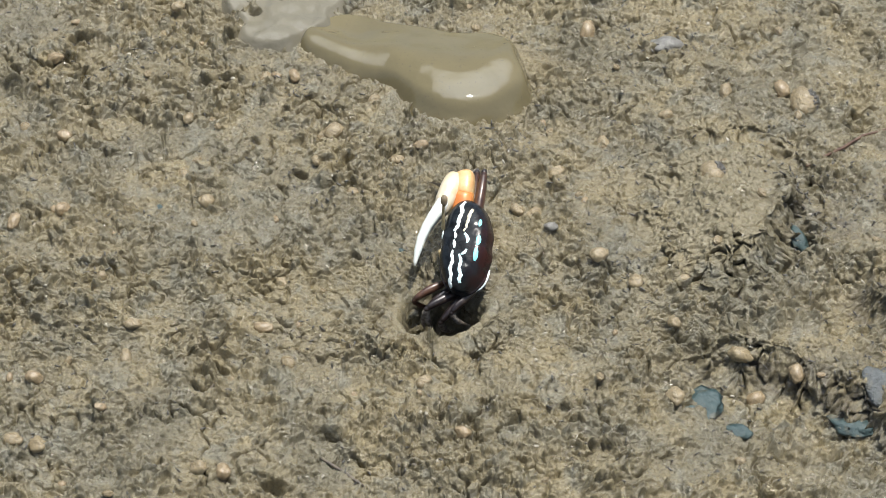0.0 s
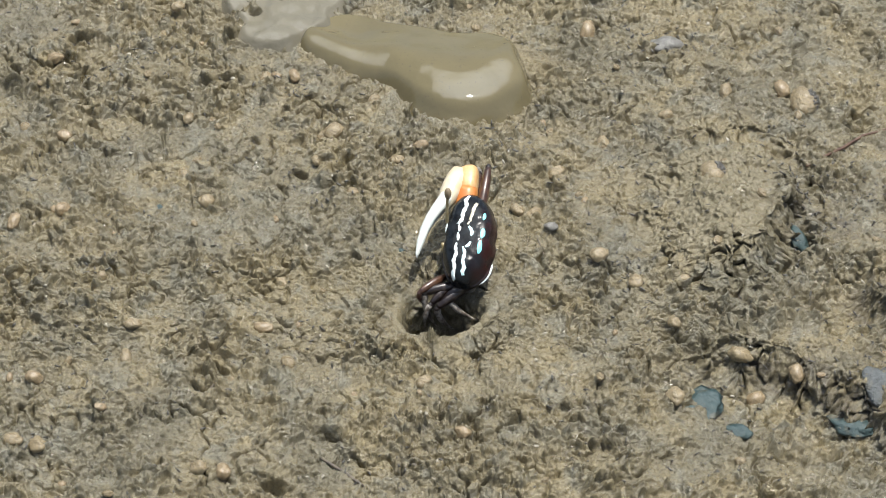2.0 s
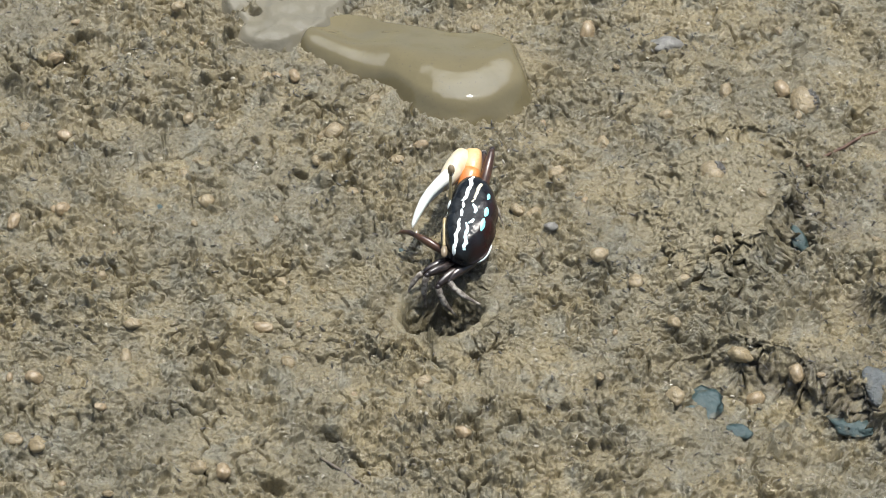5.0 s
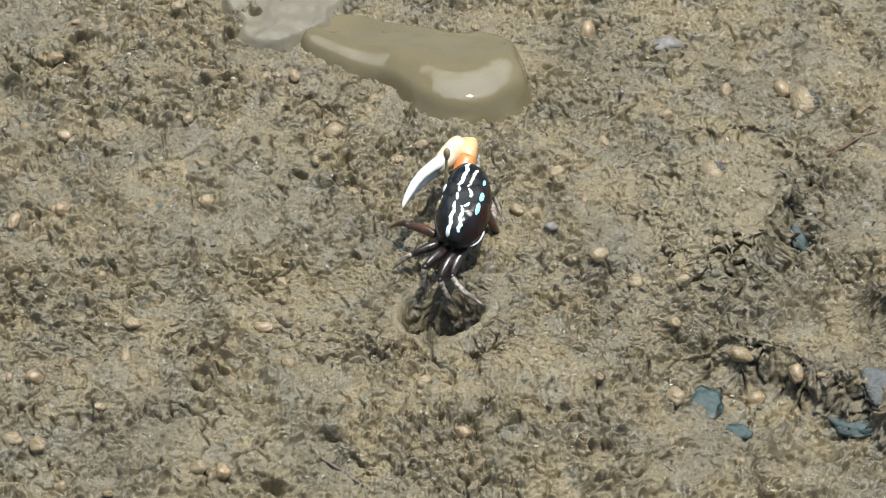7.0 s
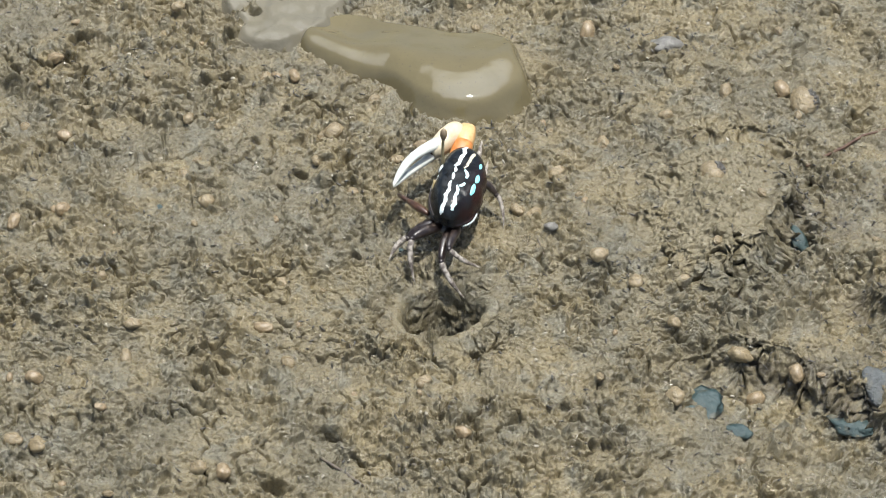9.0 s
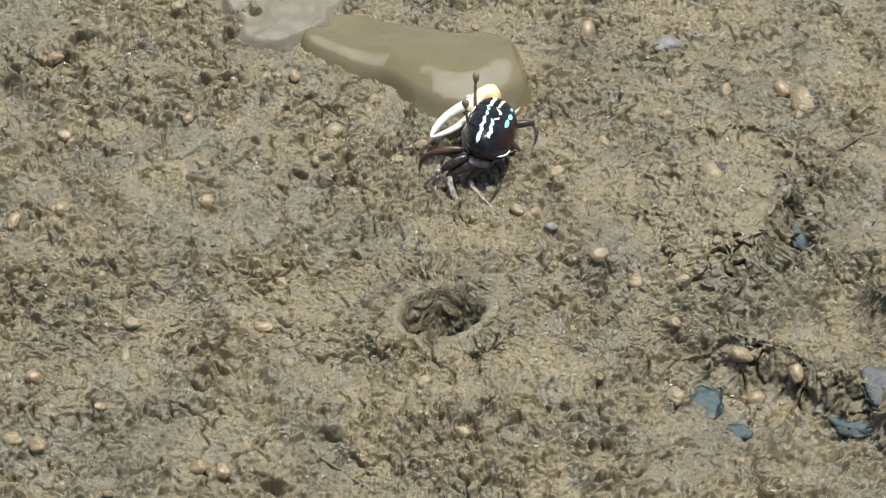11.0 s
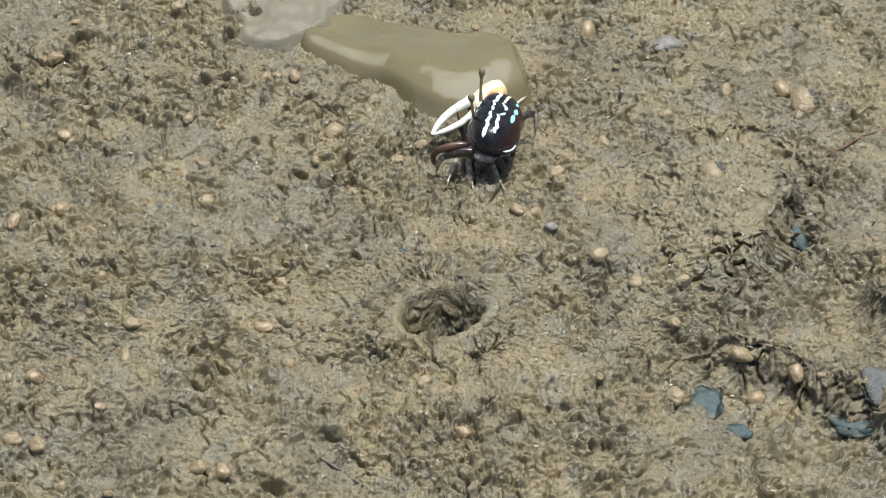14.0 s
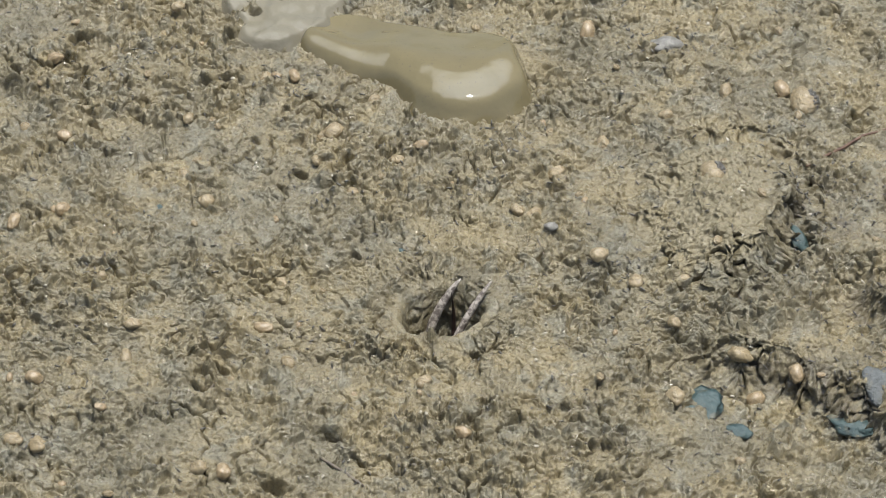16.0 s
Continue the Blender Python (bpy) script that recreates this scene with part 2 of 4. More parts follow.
# pits and small burrows: x, y, radius in mm
PITS = [(-86.6, 66.1, 2.1), (65.8, -15.9, 1.7), (102.2, -23.8, 1.7), (69.9, -38.3, 1.5), (-58.6, -47.0, 1.6), (-43.5, -88.9, 2.8),
        (-40.8, 33.8, 1.3), (-24.8, -0.9, 1.5), (-35.0, 58.9, 2.2), (-108.0, 93.0, 2.4), (-61.7, -44.9, 1.5), (11.0, -58.0, 1.5)]
# foot of the old mound, in mm
MOUND = [(57.2, 36.3), (69.0, 46.2), (84.5, 48.7), (97.5, 41.0), (101.5, 28.0), (99.0, 13.0), (94.5, -1.5), (88.5, -13.5),
         (73.0, -15.0), (63.0, -4.5), (58.1, 12.0), (55.1, 24.0)]
PUDDLE = [(-42.5, 90.5), (-40.0, 99.5), (-34.0, 104.5), (-24.0, 105.0), (-15.9, 102.0), (-7.4, 98.0), (6.1, 94.5), (14.5, 96.0), (21.0, 90.0),
          (24.6, 79.7), (25.2, 69.2), (20.8, 62.4), (14.3, 58.6), (7.5, 56.2), (-1.2, 57.6), (-7.6, 61.4), (-10.4, 67.6), (-15.6, 73.6), (-23.9, 76.6),
          (-30.6, 80.8), (-36.5, 84.5)]


def polygon_depth(x, y, pts):
    """Distance to the outline, positive inside."""
    best = np.full_like(x, 1e9)
    inside = np.zeros(x.shape, bool)
    n = len(pts)
    for i in range(n):
        (ax, ay), (bx, by) = pts[i], pts[(i + 1) % n]
        ex, ey = bx - ax, by - ay
        k = np.clip(((x - ax) * ex + (y - ay) * ey) / (ex * ex + ey * ey), 0, 1)
        best = np.minimum(best, np.hypot(x - ax - k * ex, y - ay - k * ey))
        cross = (ay > y) != (by > y)
        inside ^= cross & (x < ex * (y - ay) / (ey if abs(ey) > 1e-12 else 1e-12) + ax)
    return np.where(inside, best, -best)


def rounded(pts, times=2):
    for _ in range(times):
        pts = [q for (a, b) in zip(pts, pts[1:] + pts[:1])
               for q in ((0.75 * a[0] + 0.25 * b[0], 0.75 * a[1] + 0.25 * b[1]), (0.25 * a[0] + 0.75 * b[0], 0.25 * a[1] + 0.75 * b[1]))]
    return pts


PUDDLE_M = rounded([(x * MM, y * MM) for x, y in PUDDLE])
MOUND_M = rounded([(x * MM, y * MM) for x, y in MOUND], 1)


def mound_depth(x, y):
    """Distance in from the foot of the old mound, with a crumbling outline."""
    out = np.full_like(x, -1.0)
    by = (np.abs(x - 0.078) < 0.045) & (np.abs(y - 0.016) < 0.055)
    wx = x[by] + 0.0030 * value_noise(x[by], y[by], 0.014, 8) + 0.0010 * value_noise(x[by], y[by], 0.005, 9)
    wy = y[by] + 0.0030 * value_noise(x[by], y[by], 0.014, 10) + 0.0010 * value_noise(x[by], y[by], 0.005, 11)
    out[by] = polygon_depth(wx, wy, MOUND_M)
    return out


def ledge_axes(x, y):
    """Distance along the ledge, and out from its edge."""
    run, out = (x - 0.0765) * 0.848 + (y + 0.0381) * -0.530, (x - 0.0765) * 0.530 + (y + 0.0381) * 0.848
    return run, out - 0.0018 * np.sin(run * 75) + 0.0034 * value_noise(x, y, 0.012, 14) + 0.0008 * value_noise(x, y, 0.005, 15)


def broad_height(x, y):
    """The slow forms: swells, the lump of old mud, the ledge and its trench."""
    h = 0.0022 * value_noise(x, y, 0.075, 3) + 0.0011 * value_noise(x, y, 0.032, 4)
    h = h * (1 - smooth(0.2, 0.5, np.maximum(np.abs(x), np.abs(y))))
    # old mound beside the burrow: it rises to a crest that breaks off in a crumbling face
    wx, wy = x + 0.0030 * value_noise(x, y, 0.014, 8), y + 0.0030 * value_noise(x, y, 0.014, 9)
    d = mound_depth(x, y)
    broken = smooth(-0.011, -0.003, x - 0.0890 - 0.31 * (y + 0.0130)) * (1 - smooth(0.024, 0.040, y)) * smooth(-0.012, 0.001, y)
    rise = np.clip(d / (0.019 - 0.0145 * broken), 0, 1)
    rise = 1 - (1 - rise) ** 2
    h = h + rise * (0.0050 + 0.0055 * smooth(0.054, 0.090, x) + 0.0016 * value_noise(x, y, 0.012, 12) + 0.0008 * value_noise(x, y, 0.005, 13))
    h = h - (0.0014 + 0.0040 * broken * (1 - smooth(0.004, 0.018, y))) * np.exp(-((d + 0.0026) / 0.0022) ** 2)
    # ledge that drops to a trench
    run, out = ledge_axes(x, y)
    on = smooth(-0.008, 0.010, run) * (1 - smooth(0.12, 0.22, run))
    h = h + on * (0.0046 * smooth(-0.0072, 0.0012, out) * (1 - smooth(0.004, 0.036, out))
                  - 0.0062 * (1 - smooth(-0.0072, 0.0012, out)) * (1 - smooth(0.010, 0.036, -out)))
    # steep crusty block at the far side of the trench
    u, v = (wx - 0.131) / 0.021, (wy + 0.021) / 0.021
    h = h + 0.0075 * (1 - smooth(0.74, 0.96, np.sqrt(u * u + v * v)))
    # apron round the burrow
    r = np.hypot(x - HOLE[0], y - HOLE[1])
    h = h + 0.0014 * np.exp(-((r - 0.017) / 0.007) ** 2) - 0.0008 * np.exp(-(r / 0.011) ** 2)
    return h


def calm(x, y):
    """Where the surface is smoother (1) or crumbly (0)."""
    r = np.hypot(x - HOLE[0], y - HOLE[1])
    c = 0.25 * np.exp(-((r - 0.016) / 0.009) ** 2)
    c = c + 0.5 * smooth(0.02, 0.07, x) * smooth(0.02, 0.06, y)
    c = c + 0.85 * smooth(-0.12, 0.25, value_noise(x, y, 0.030, 31) + 0.4 * value_noise(x, y, 0.013, 32))
    c = c + 0.8 * smooth(-0.002, 0.003, mound_depth(x, y))
    c = c + 0.7 * np.exp(-(np.minimum(polygon_depth(x, y, PUDDLE_M), 0) / 0.007) ** 2)
    return np.clip(c, 0, 0.8)


def fine_height(x, y):
    """Crumbs, pillowy lumps, flakes and cracks."""
    wx = x + 0.0012 * fbm(x, y, 0.006, 41, 3)
    wy = y + 0.0012 * fbm(x, y, 0.006, 51, 3)
    rough = 1 - calm(x, y)
    vy = wy * 1.35
    h = rough * 0.0031 * crumbs(wx, vy, 0.0084, 61, 0.30)
    h = h + (0.1 + 0.9 * rough) * 0.0027 * crumbs(wx, vy, 0.0044, 71, 0.42)
    h = h + (0.25 + 0.75 * rough) * 0.0020 * crumbs(wx, vy, 0.0025, 81, 0.45)
    h = h + (0.3 + 0.7 * rough) * 0.0012 * crumbs(wx, vy, 0.0016, 85, 0.5)
    h = h + 0.00045 * crumbs(wx, wy, 0.0012, 91, 0.7)
    # pillows with sharp creases between them
    h = h + (0.2 + 0.8 * rough) * 0.0019 * np.abs(value_noise(wx, vy, 0.0092, 131))
    h = h + (0.4 + 0.6 * rough) * 0.0009 * np.abs(value_noise(wx, vy, 0.0044, 132))
    h = h + 0.0007 * np.abs(value_noise(wx, vy, 0.0020, 133))
    h = h + 0.00055 * np.abs(value_noise(x, y, 0.0010, 134))
    h = h + 0.0010 * fbm(x, y, 0.014, 101, 4, 0.55)
    crack = np.abs(value_noise(wx, wy, 0.009, 111))
    h = h - (0.5 + 0.5 * rough) * 0.0038 * np.exp(-(crack / 0.06) ** 2) * smooth(0.0, 0.4, value_noise(x, y, 0.018, 112))
    crack = np.abs(value_noise(wx + 0.4 * wy, wy, 0.0050, 113))
    h = h - 0.0026 * np.exp(-(crack / 0.055) ** 2) * smooth(0.05, 0.35, value_noise(x, y, 0.011, 114))
    # torn curls: sharp little ridges that run every way
    for size, tall, seed in ((0.0048, 0.0012, 141), (0.0027, 0.0009, 142), (0.0015, 0.0006, 143)):
        curl = 1 - np.abs(value_noise(wx + 0.3 * size * value_noise(x, y, size, seed + 9), vy, size, seed)) * 2.4
        h = h + (0.35 + 0.65 * rough) * tall * np.clip(curl, 0, 1) ** 2 * smooth(-0.25, 0.35, value_noise(x, y, size * 2.6, seed + 5))
    # flat flakes, drawn out sideways, beyond the lump
    flat = smooth(0.02, 0.05, x) * smooth(0.03, 0.06, y)
    f = value_noise(x * 0.35, y, 0.0032, 121)
    h = h + flat * 0.0009 * np.clip(f * 2.2, -1, 0.25)
    for px, py, pr in PITS:
        r = np.hypot(wx - px * MM, (wy - py * MM)) / (pr * MM)
        h = h - np.where(r < 3, (1.9 * pr * MM + 0.0014) * np.exp(-r ** 4), 0)
    return h - 0.0031


def wall_height(x, y):
    """Lumps on the shaft's wall."""
    wx = x + 0.0012 * fbm(x, y, 0.006, 41, 2)
    h = 0.0007 * crumbs(wx, y, 0.0034, 171, 0.6) + 0.0006 * crumbs(wx, y, 0.0017, 175, 0.6) + 0.0009 * np.abs(value_noise(wx, y, 0.0065, 172))
    return h + 0.0008 * np.abs(value_noise(wx, y, 0.0024, 173)) + 0.0004 * np.abs(value_noise(wx, y, 0.0012, 174)) - 0.0008


def mud_and_shade(x, y):
    """Dark, rotting mud behind the lump, in stray blots, and with painted shade in the trench."""
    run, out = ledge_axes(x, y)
    # trench wall: its shade is painted in together with dark mud
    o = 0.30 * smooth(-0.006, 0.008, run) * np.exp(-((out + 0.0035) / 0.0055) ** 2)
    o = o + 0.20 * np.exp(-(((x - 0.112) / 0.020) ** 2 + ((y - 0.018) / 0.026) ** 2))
    # darker over the steep face of the crusty block
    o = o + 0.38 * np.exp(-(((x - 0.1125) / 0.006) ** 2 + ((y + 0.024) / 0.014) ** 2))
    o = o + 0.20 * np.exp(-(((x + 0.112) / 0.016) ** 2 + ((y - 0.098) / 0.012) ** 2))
    # negative over the mound, which makes it paler
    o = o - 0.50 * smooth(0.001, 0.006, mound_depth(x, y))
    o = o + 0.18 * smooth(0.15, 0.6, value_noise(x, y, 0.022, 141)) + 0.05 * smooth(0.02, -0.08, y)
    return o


def surface(x, y):
    """Ground level at single places outside the burrow."""
    x, y = np.atleast_1d(np.asarray(x, float)), np.atleast_1d(np.asarray(y, float))
    return sheet_height(x, y)


def sheet_height(x, y):
    near = (np.abs(x) < 0.30) & (np.abs(y) < 0.30)
    z = broad_height(x, y)
    z[near] += fine_height(x[near], y[near])
    d = polygon_depth(x[near], y[near], PUDDLE_M)
    k = smooth(-0.002, 0.004, d)
    z[near] = z[near] * (1 - k) + k * (-0.001)
    return z


def axis(lo, hi, step, far, dense=None):
    core = np.arange(lo, hi, step)
    if dense:
        core = np.concatenate([core[core < dense[0]], np.arange(dense[0], dense[1], step * 0.6), core[core > dense[1] + step * 0.3]])
    out, s, grow = [], step, 0.0
    while grow < far:
        s *= 1.22
        grow += s
        out.append(grow)
    out = np.array(out)
    return np.concatenate([(lo - out)[::-1], core, core[-1] + out])


def grid_mesh(name, P, keep=None):
    ny, nx = P.shape[:2]
    idx = np.arange(ny * nx).reshape(ny, nx)
    quads = np.stack([idx[:-1, :-1], idx[:-1, 1:], idx[1:, 1:], idx[1:, :-1]], -1).reshape(-1, 4)
    verts = P.reshape(-1, 3)
    if keep is not None:
        flat = keep.ravel()
        quads = quads[flat[quads].all(1)]
        used = np.unique(quads)
        renum = np.zeros(len(verts), np.int64)
        renum[used] = np.arange(len(used))
        verts, quads = verts[used], renum[quads]
    me = bpy.data.meshes.new(name)
    me.vertices.add(len(verts))
    me.vertices.foreach_set("co", verts.astype(np.float32).ravel())
    me.loops.add(quads.size)
    me.loops.foreach_set("vertex_index", quads.astype(np.int32).ravel())
    me.polygons.add(len(quads))
    me.polygons.foreach_set("loop_start", np.arange(0, quads.size, 4, dtype=np.int32))
    me.polygons.foreach_set("use_smooth", np.ones(len(quads), bool))
    me.update(calc_edges=True)
    return me


def ground_sheet():
    gx, gy = np.meshgrid(axis(-0.142, 0.142, 0.00031, 60.0, (HOLE[0] - 0.022, HOLE[0] + 0.022)),
                         axis(-0.104, 0.128, 0.00034, 60.0, (HOLE[1] - 0.022, HOLE[1] + 0.022)))
    # the burrow: the sheet is drawn down into a leaning shaft
    dx, dy = gx - HOLE[0], gy - HOLE[1]
    r, th = np.hypot(dx, dy), np.arctan2(dy, dx)
    s = r / 0.020
    knots = [0.0, 0.10, 0.17, 0.74, 0.79, 0.84, 0.90, 1.0]
    rad = np.interp(s, knots, [0.0, 0.0080, 0.0094, 0.0105, 0.0109, 0.0117, 0.0138, 0.020])
    drop = np.interp(s, knots, [0.056, 0.0555, 0.050, 0.0060, 0.0034, 0.0015, 0.0004, 0.0])
    wob = 1 + 0.055 * np.sin(2 * th + 0.6) + 0.04 * np.sin(3 * th + 2.0) + 0.03 * np.sin(5 * th + 1.0) + 0.022 * np.sin(8 * th) + 0.018 * np.sin(13 * th + 0.7)
    inside = s < 1
    k = np.where(inside, 1 - smooth(0.8, 1.0, s), 0)
    rr = np.where(inside, rad * (1 + (wob - 1) * k), r)
    x = HOLE[0] + rr * np.cos(th)
    y = HOLE[1] + rr * np.sin(th) * (1 - 0.07 * k)
    z = np.where(inside, -drop, 0.0)
    # the shaft leans towards the near side
    y = np.where(inside, y + 0.25 * z, y)
    z = z + broad_height(x, np.where(inside & (s < 0.8), HOLE[1], y))
    P = np.stack([x, y, z], -1)
    ex, ey = np.gradient(P, axis=1), np.gradient(P, axis=0)
    nrm = np.cross(ex, ey)
    nrm /= np.linalg.norm(nrm, axis=-1, keepdims=True) + 1e-15
    near = (np.abs(x) < 0.30) & (np.abs(y) < 0.30)
    d = np.zeros_like(x)
    sx, sy = (0.0115 * np.arctan2(np.sin(th - np.pi / 2), np.cos(th - np.pi / 2)))[near], np.where(inside, 1.15 * z, 0)[near]
    kn = smooth(0.79, 0.93, np.where(inside, s, 1.0))[near]
    seam = np.abs(np.arctan2(np.cos(th), -np.sin(th)))[near]
    kw = (1 - smooth(0.70, 0.85, np.where(inside, s, 1.0)))[near] * smooth(0.05, 0.40, seam)
    d[near] = fine_height(x[near], y[near]) * kn + wall_height(sx, sy) * kw
    P = P + nrm * d[..., None]
    # lumps lean over the near side, so that they are undercut there
    lean = np.zeros_like(x)
    lean[near] = 0.22 * (d[near] + 0.001) * kn
    P[..., 1] -= lean
    bed = np.zeros_like(x)
    bed[near] = smooth(-0.002, 0.004, polygon_depth(x[near], y[near], PUDDLE_M))
    P[..., 2] = P[..., 2] * (1 - bed) + bed * (-0.001)
    me = grid_mesh("ground", P)
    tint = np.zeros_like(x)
    # carries the dark mud and the painted trench shade to the material
    tint[near] = mud_and_shade(x[near], y[near])
    me.attributes.new("mud_and_shade", "FLOAT", "POINT").data.foreach_set("value", tint.astype(np.float32).ravel())
    me.materials.append(MUD)
    return tagged(new("ground", me), "wet grey-brown tidal mud flat, crumbly and pitted, with an open burrow", "mud flat", kind="structure")


ground_sheet()


def slurry():
    """Thick liquid mud lying on the flat, with a rounded lip."""
    gx, gy = np.meshgrid(np.arange(-0.050, 0.032, 0.0006), np.arange(0.052, 0.116, 0.0006))
    wx = gx + 0.0012 * value_noise(gx, gy, 0.012, 201)
    wy = gy + 0.0012 * value_noise(gx, gy, 0.012, 202)
    d = polygon_depth(wx, wy, PUDDLE_M)
    thick = 0.36 + 0.44 * smooth(-0.030, 0.002, gx)
    near_side = np.interp(gx[0], [-0.0425, -0.0365, -0.0306, -0.0239, -0.0156, -0.0104, -0.0076, -0.0012, 0.0075, 0.0143, 0.0208, 0.0252],
                          [0.0905, 0.0845, 0.0808, 0.0766, 0.0736, 0.0676, 0.0614, 0.0576, 0.0562, 0.0586, 0.0624, 0.0692])
    near_side = np.convolve(np.pad(near_side, 18, mode="edge"), np.hanning(37) / np.hanning(37).sum(), "valid")
    dn = np.clip(gy - near_side[None, :], 0, 1) / thick
    # rounded lip, then a long slope, then a gentle fall to the far side
    up = np.interp(dn, [0, 0.0009, 0.0020, 0.0034, 0.0050, 0.0075, 0.0115, 0.0160, 0.0210, 0.026, 0.032, 0.045],
                   [0, 0.0022, 0.0042, 0.0058, 0.0068, 0.0079, 0.0092, 0.0101, 0.0104, 0.0096, 0.0076, 0.0040]) * thick
    rimmed = 0.0100 * np.sqrt(1 - (1 - np.clip(d / 0.009, 0, 1)) ** 2)
    z = np.minimum(up, rimmed)
    for _ in range(4):
        z[1:-1, 1:-1] = (z[1:-1, 1:-1] * 2 + z[:-2, 1:-1] + z[2:, 1:-1] + z[1:-1, :-2] + z[1:-1, 2:]) / 6
    z = z - 0.0012 + np.where(d < 0, d * 1.5, 0)
    z = z + (0.0005 * value_noise(gx, gy, 0.02, 203) + 0.00022 * value_noise(gx, gy, 0.007, 204)) * smooth(0, 0.006, d)
    me = grid_mesh("wet_mud_flow", np.stack([gx, gy, z], -1), keep=d > -0.002)
    me.materials.append(SLURRY)
    return tagged(new("wet_mud_flow", me), "smooth glossy tongue of liquid olive mud lying on the flat", "mud puddle")


slurry()


def water_film():
    gx, gy = np.meshgrid(np.arange(-0.075, -0.024, 0.0005), np.arange(0.084, 0.150, 0.0005))
    u, v = (gx + 0.049) / 0.019, (gy - 0.114) / 0.027
    d = 1 - np.hypot(u, v) + 0.22 * value_noise(gx, gy, 0.012, 211)
    z = 0.0015 + 0.0012 * value_noise(gx, gy, 0.010, 212) + 0.0007 * value_noise(gx, gy, 0.0045, 213) + np.where(d < 0.15, (d - 0.15) * 0.03, 0) + 0.0010 * smooth(0.0, 0.5, d)
    me = grid_mesh("puddle", np.stack([gx, gy, z], -1), keep=d > -0.25)
    me.materials.append(FILM)
    return tagged(new("puddle", me), "thin sheet of silty water glittering between mud lumps", "puddle", kind="structure")


water_film()


# ---- building helpers ----
def part(name, bm, material_, parent, label=""):
    me = bpy.data.meshes.new(name)
    bm.normal_update()
    bm.to_mesh(me)
    bm.free()
    for p in me.polygons:
        p.use_smooth = True
    me.materials.append(material_)
    ob = new(name, me)
    if parent is not None:
        ob.parent = parent
    return tagged(ob, label) if label else ob


def loft(rings, cap=True):
    """A closed skin through rings of points, all of one count."""
    bm = bmesh.new()
    vs = [[bm.verts.new(p) for p in ring] for ring in rings]
    n = len(vs[0])
    for a, c in zip(vs, vs[1:]):
        for i in range(n):
            bm.faces.new((a[i], a[(i + 1) % n], c[(i + 1) % n], c[i]))
    if cap:
        bm.faces.new(vs[0][::-1])
        bm.faces.new(vs[-1])
    bmesh.ops.recalc_face_normals(bm, faces=bm.faces)
    return bm


def tube(path, sizes, count=10, flat=1.0, up=(0, 0, 1), square=1.0):
    """A tapered tube along a path; sizes are half-widths; flat squeezes it across the up direction's normal."""
    path = [Vector(p) for p in path]
    rings = []
    for i, p in enumerate(path):
        d = (path[min(i + 1, len(path) - 1)] - path[max(i - 1, 0)]).normalized()
        side = d.cross(Vector(up))
        side = side.normalized() if side.length > 1e-6 else Vector((0, 1, 0))
        top = side.cross(d)
        rings.append([p + side * (math.copysign(abs(math.cos(a)) ** square, math.cos(a)) * sizes[i] * flat)
                      + top * (math.copysign(abs(math.sin(a)) ** square, math.sin(a)) * sizes[i])
                      for a in (2 * math.pi * k / count for k in range(count))])
    return loft(rings)


def mm(points):
    return [tuple(c * MM for c in p) for p in points]


def blob(rx, ry, rz, seed, rough=0.12, detail=2, squarish=1.0):
    """An irregular rounded stone."""
    bm = bmesh.new()
    bmesh.ops.create_icosphere(bm, subdivisions=detail, radius=1.0)
    off = Vector((seed * 7.13, seed * 3.7, seed * 1.9))
    for v in bm.verts:
        p = v.co.normalized()
        k = 1 + rough * noise.noise(p * 1.3 + off) * 1.6 + rough * 0.7 * noise.noise(p * 3.1 + off)
        v.co = Vector((p.x * rx, p.y * ry, p.z * rz)) * k
    return bm


def mesh_of(name, bm, material_):
    me = bpy.data.meshes.new(name)
    bm.to_mesh(me)
    bm.free()
    for p in me.polygons:
        p.use_smooth = True
    me.materials.append(material_)
    return me


# ---- pellets and stones that lie on the mud ----
# x, y, radius in mm
PELLETS_FAR = [(-114.2, 82.8, 2.2), (-120.8, 55.1, 1.7), (-108.9, 49.2, 2.0), (-73.7, 58.1, 1.9), (-31.5, 50.8, 2.5),
               (-79.5, 107.4, 2.0), (-52.0, 75.2, 1.9), (-48.6, 74.9, 1.4), (-43.4, 74.9, 1.9), (99.1, 70.5, 2.5),
               (43.1, 99.7, 2.7), (64.8, 60.9, 2.0), (46.1, 48.7, 1.9), (32.2, 33.8, 2.2), (25.5, 16.8, 2.4),
               (20.8, 17.3, 1.9), (-13.0, 38.7, 1.9), (-6.3, 41.2, 1.7), (2.6, 28.9, 2.2), (82.6, 70.5, 2.0),
               (-66.7, 22.8, 2.5), (-106.7, 16.8, 2.0), (-119.6, 10.8, 2.2)]
PELLETS_NEAR = [(43.0, -3.3, 2.4), (52.7, -13.2, 2.5), (62.2, -31.7, 2.0), (79.6, -42.0, 2.6), (83.4, -51.2, 2.5),
                (94.0, -49.5, 2.4), (61.3, -58.8, 2.7), (-44.1, -9.0, 2.0), (-48.7, -29.4, 2.2), (-108.7, -50.3, 2.2),
                (-84.9, -42.7, 2.0), (-41.4, -43.8, 2.0), (-83.8, -30.6, 1.9), (-5.1, -51.3, 2.0), (5.3, -72.5, 1.9),
                (102.2, -23.8, 2.4), (-63.4, -82.8, 2.4), (-56.8, -83.8, 2.4), (-112.6, -72.5, 2.5), (-106.0, -72.5, 2.7)]
rng = random.Random(11)
pellet_meshes = []
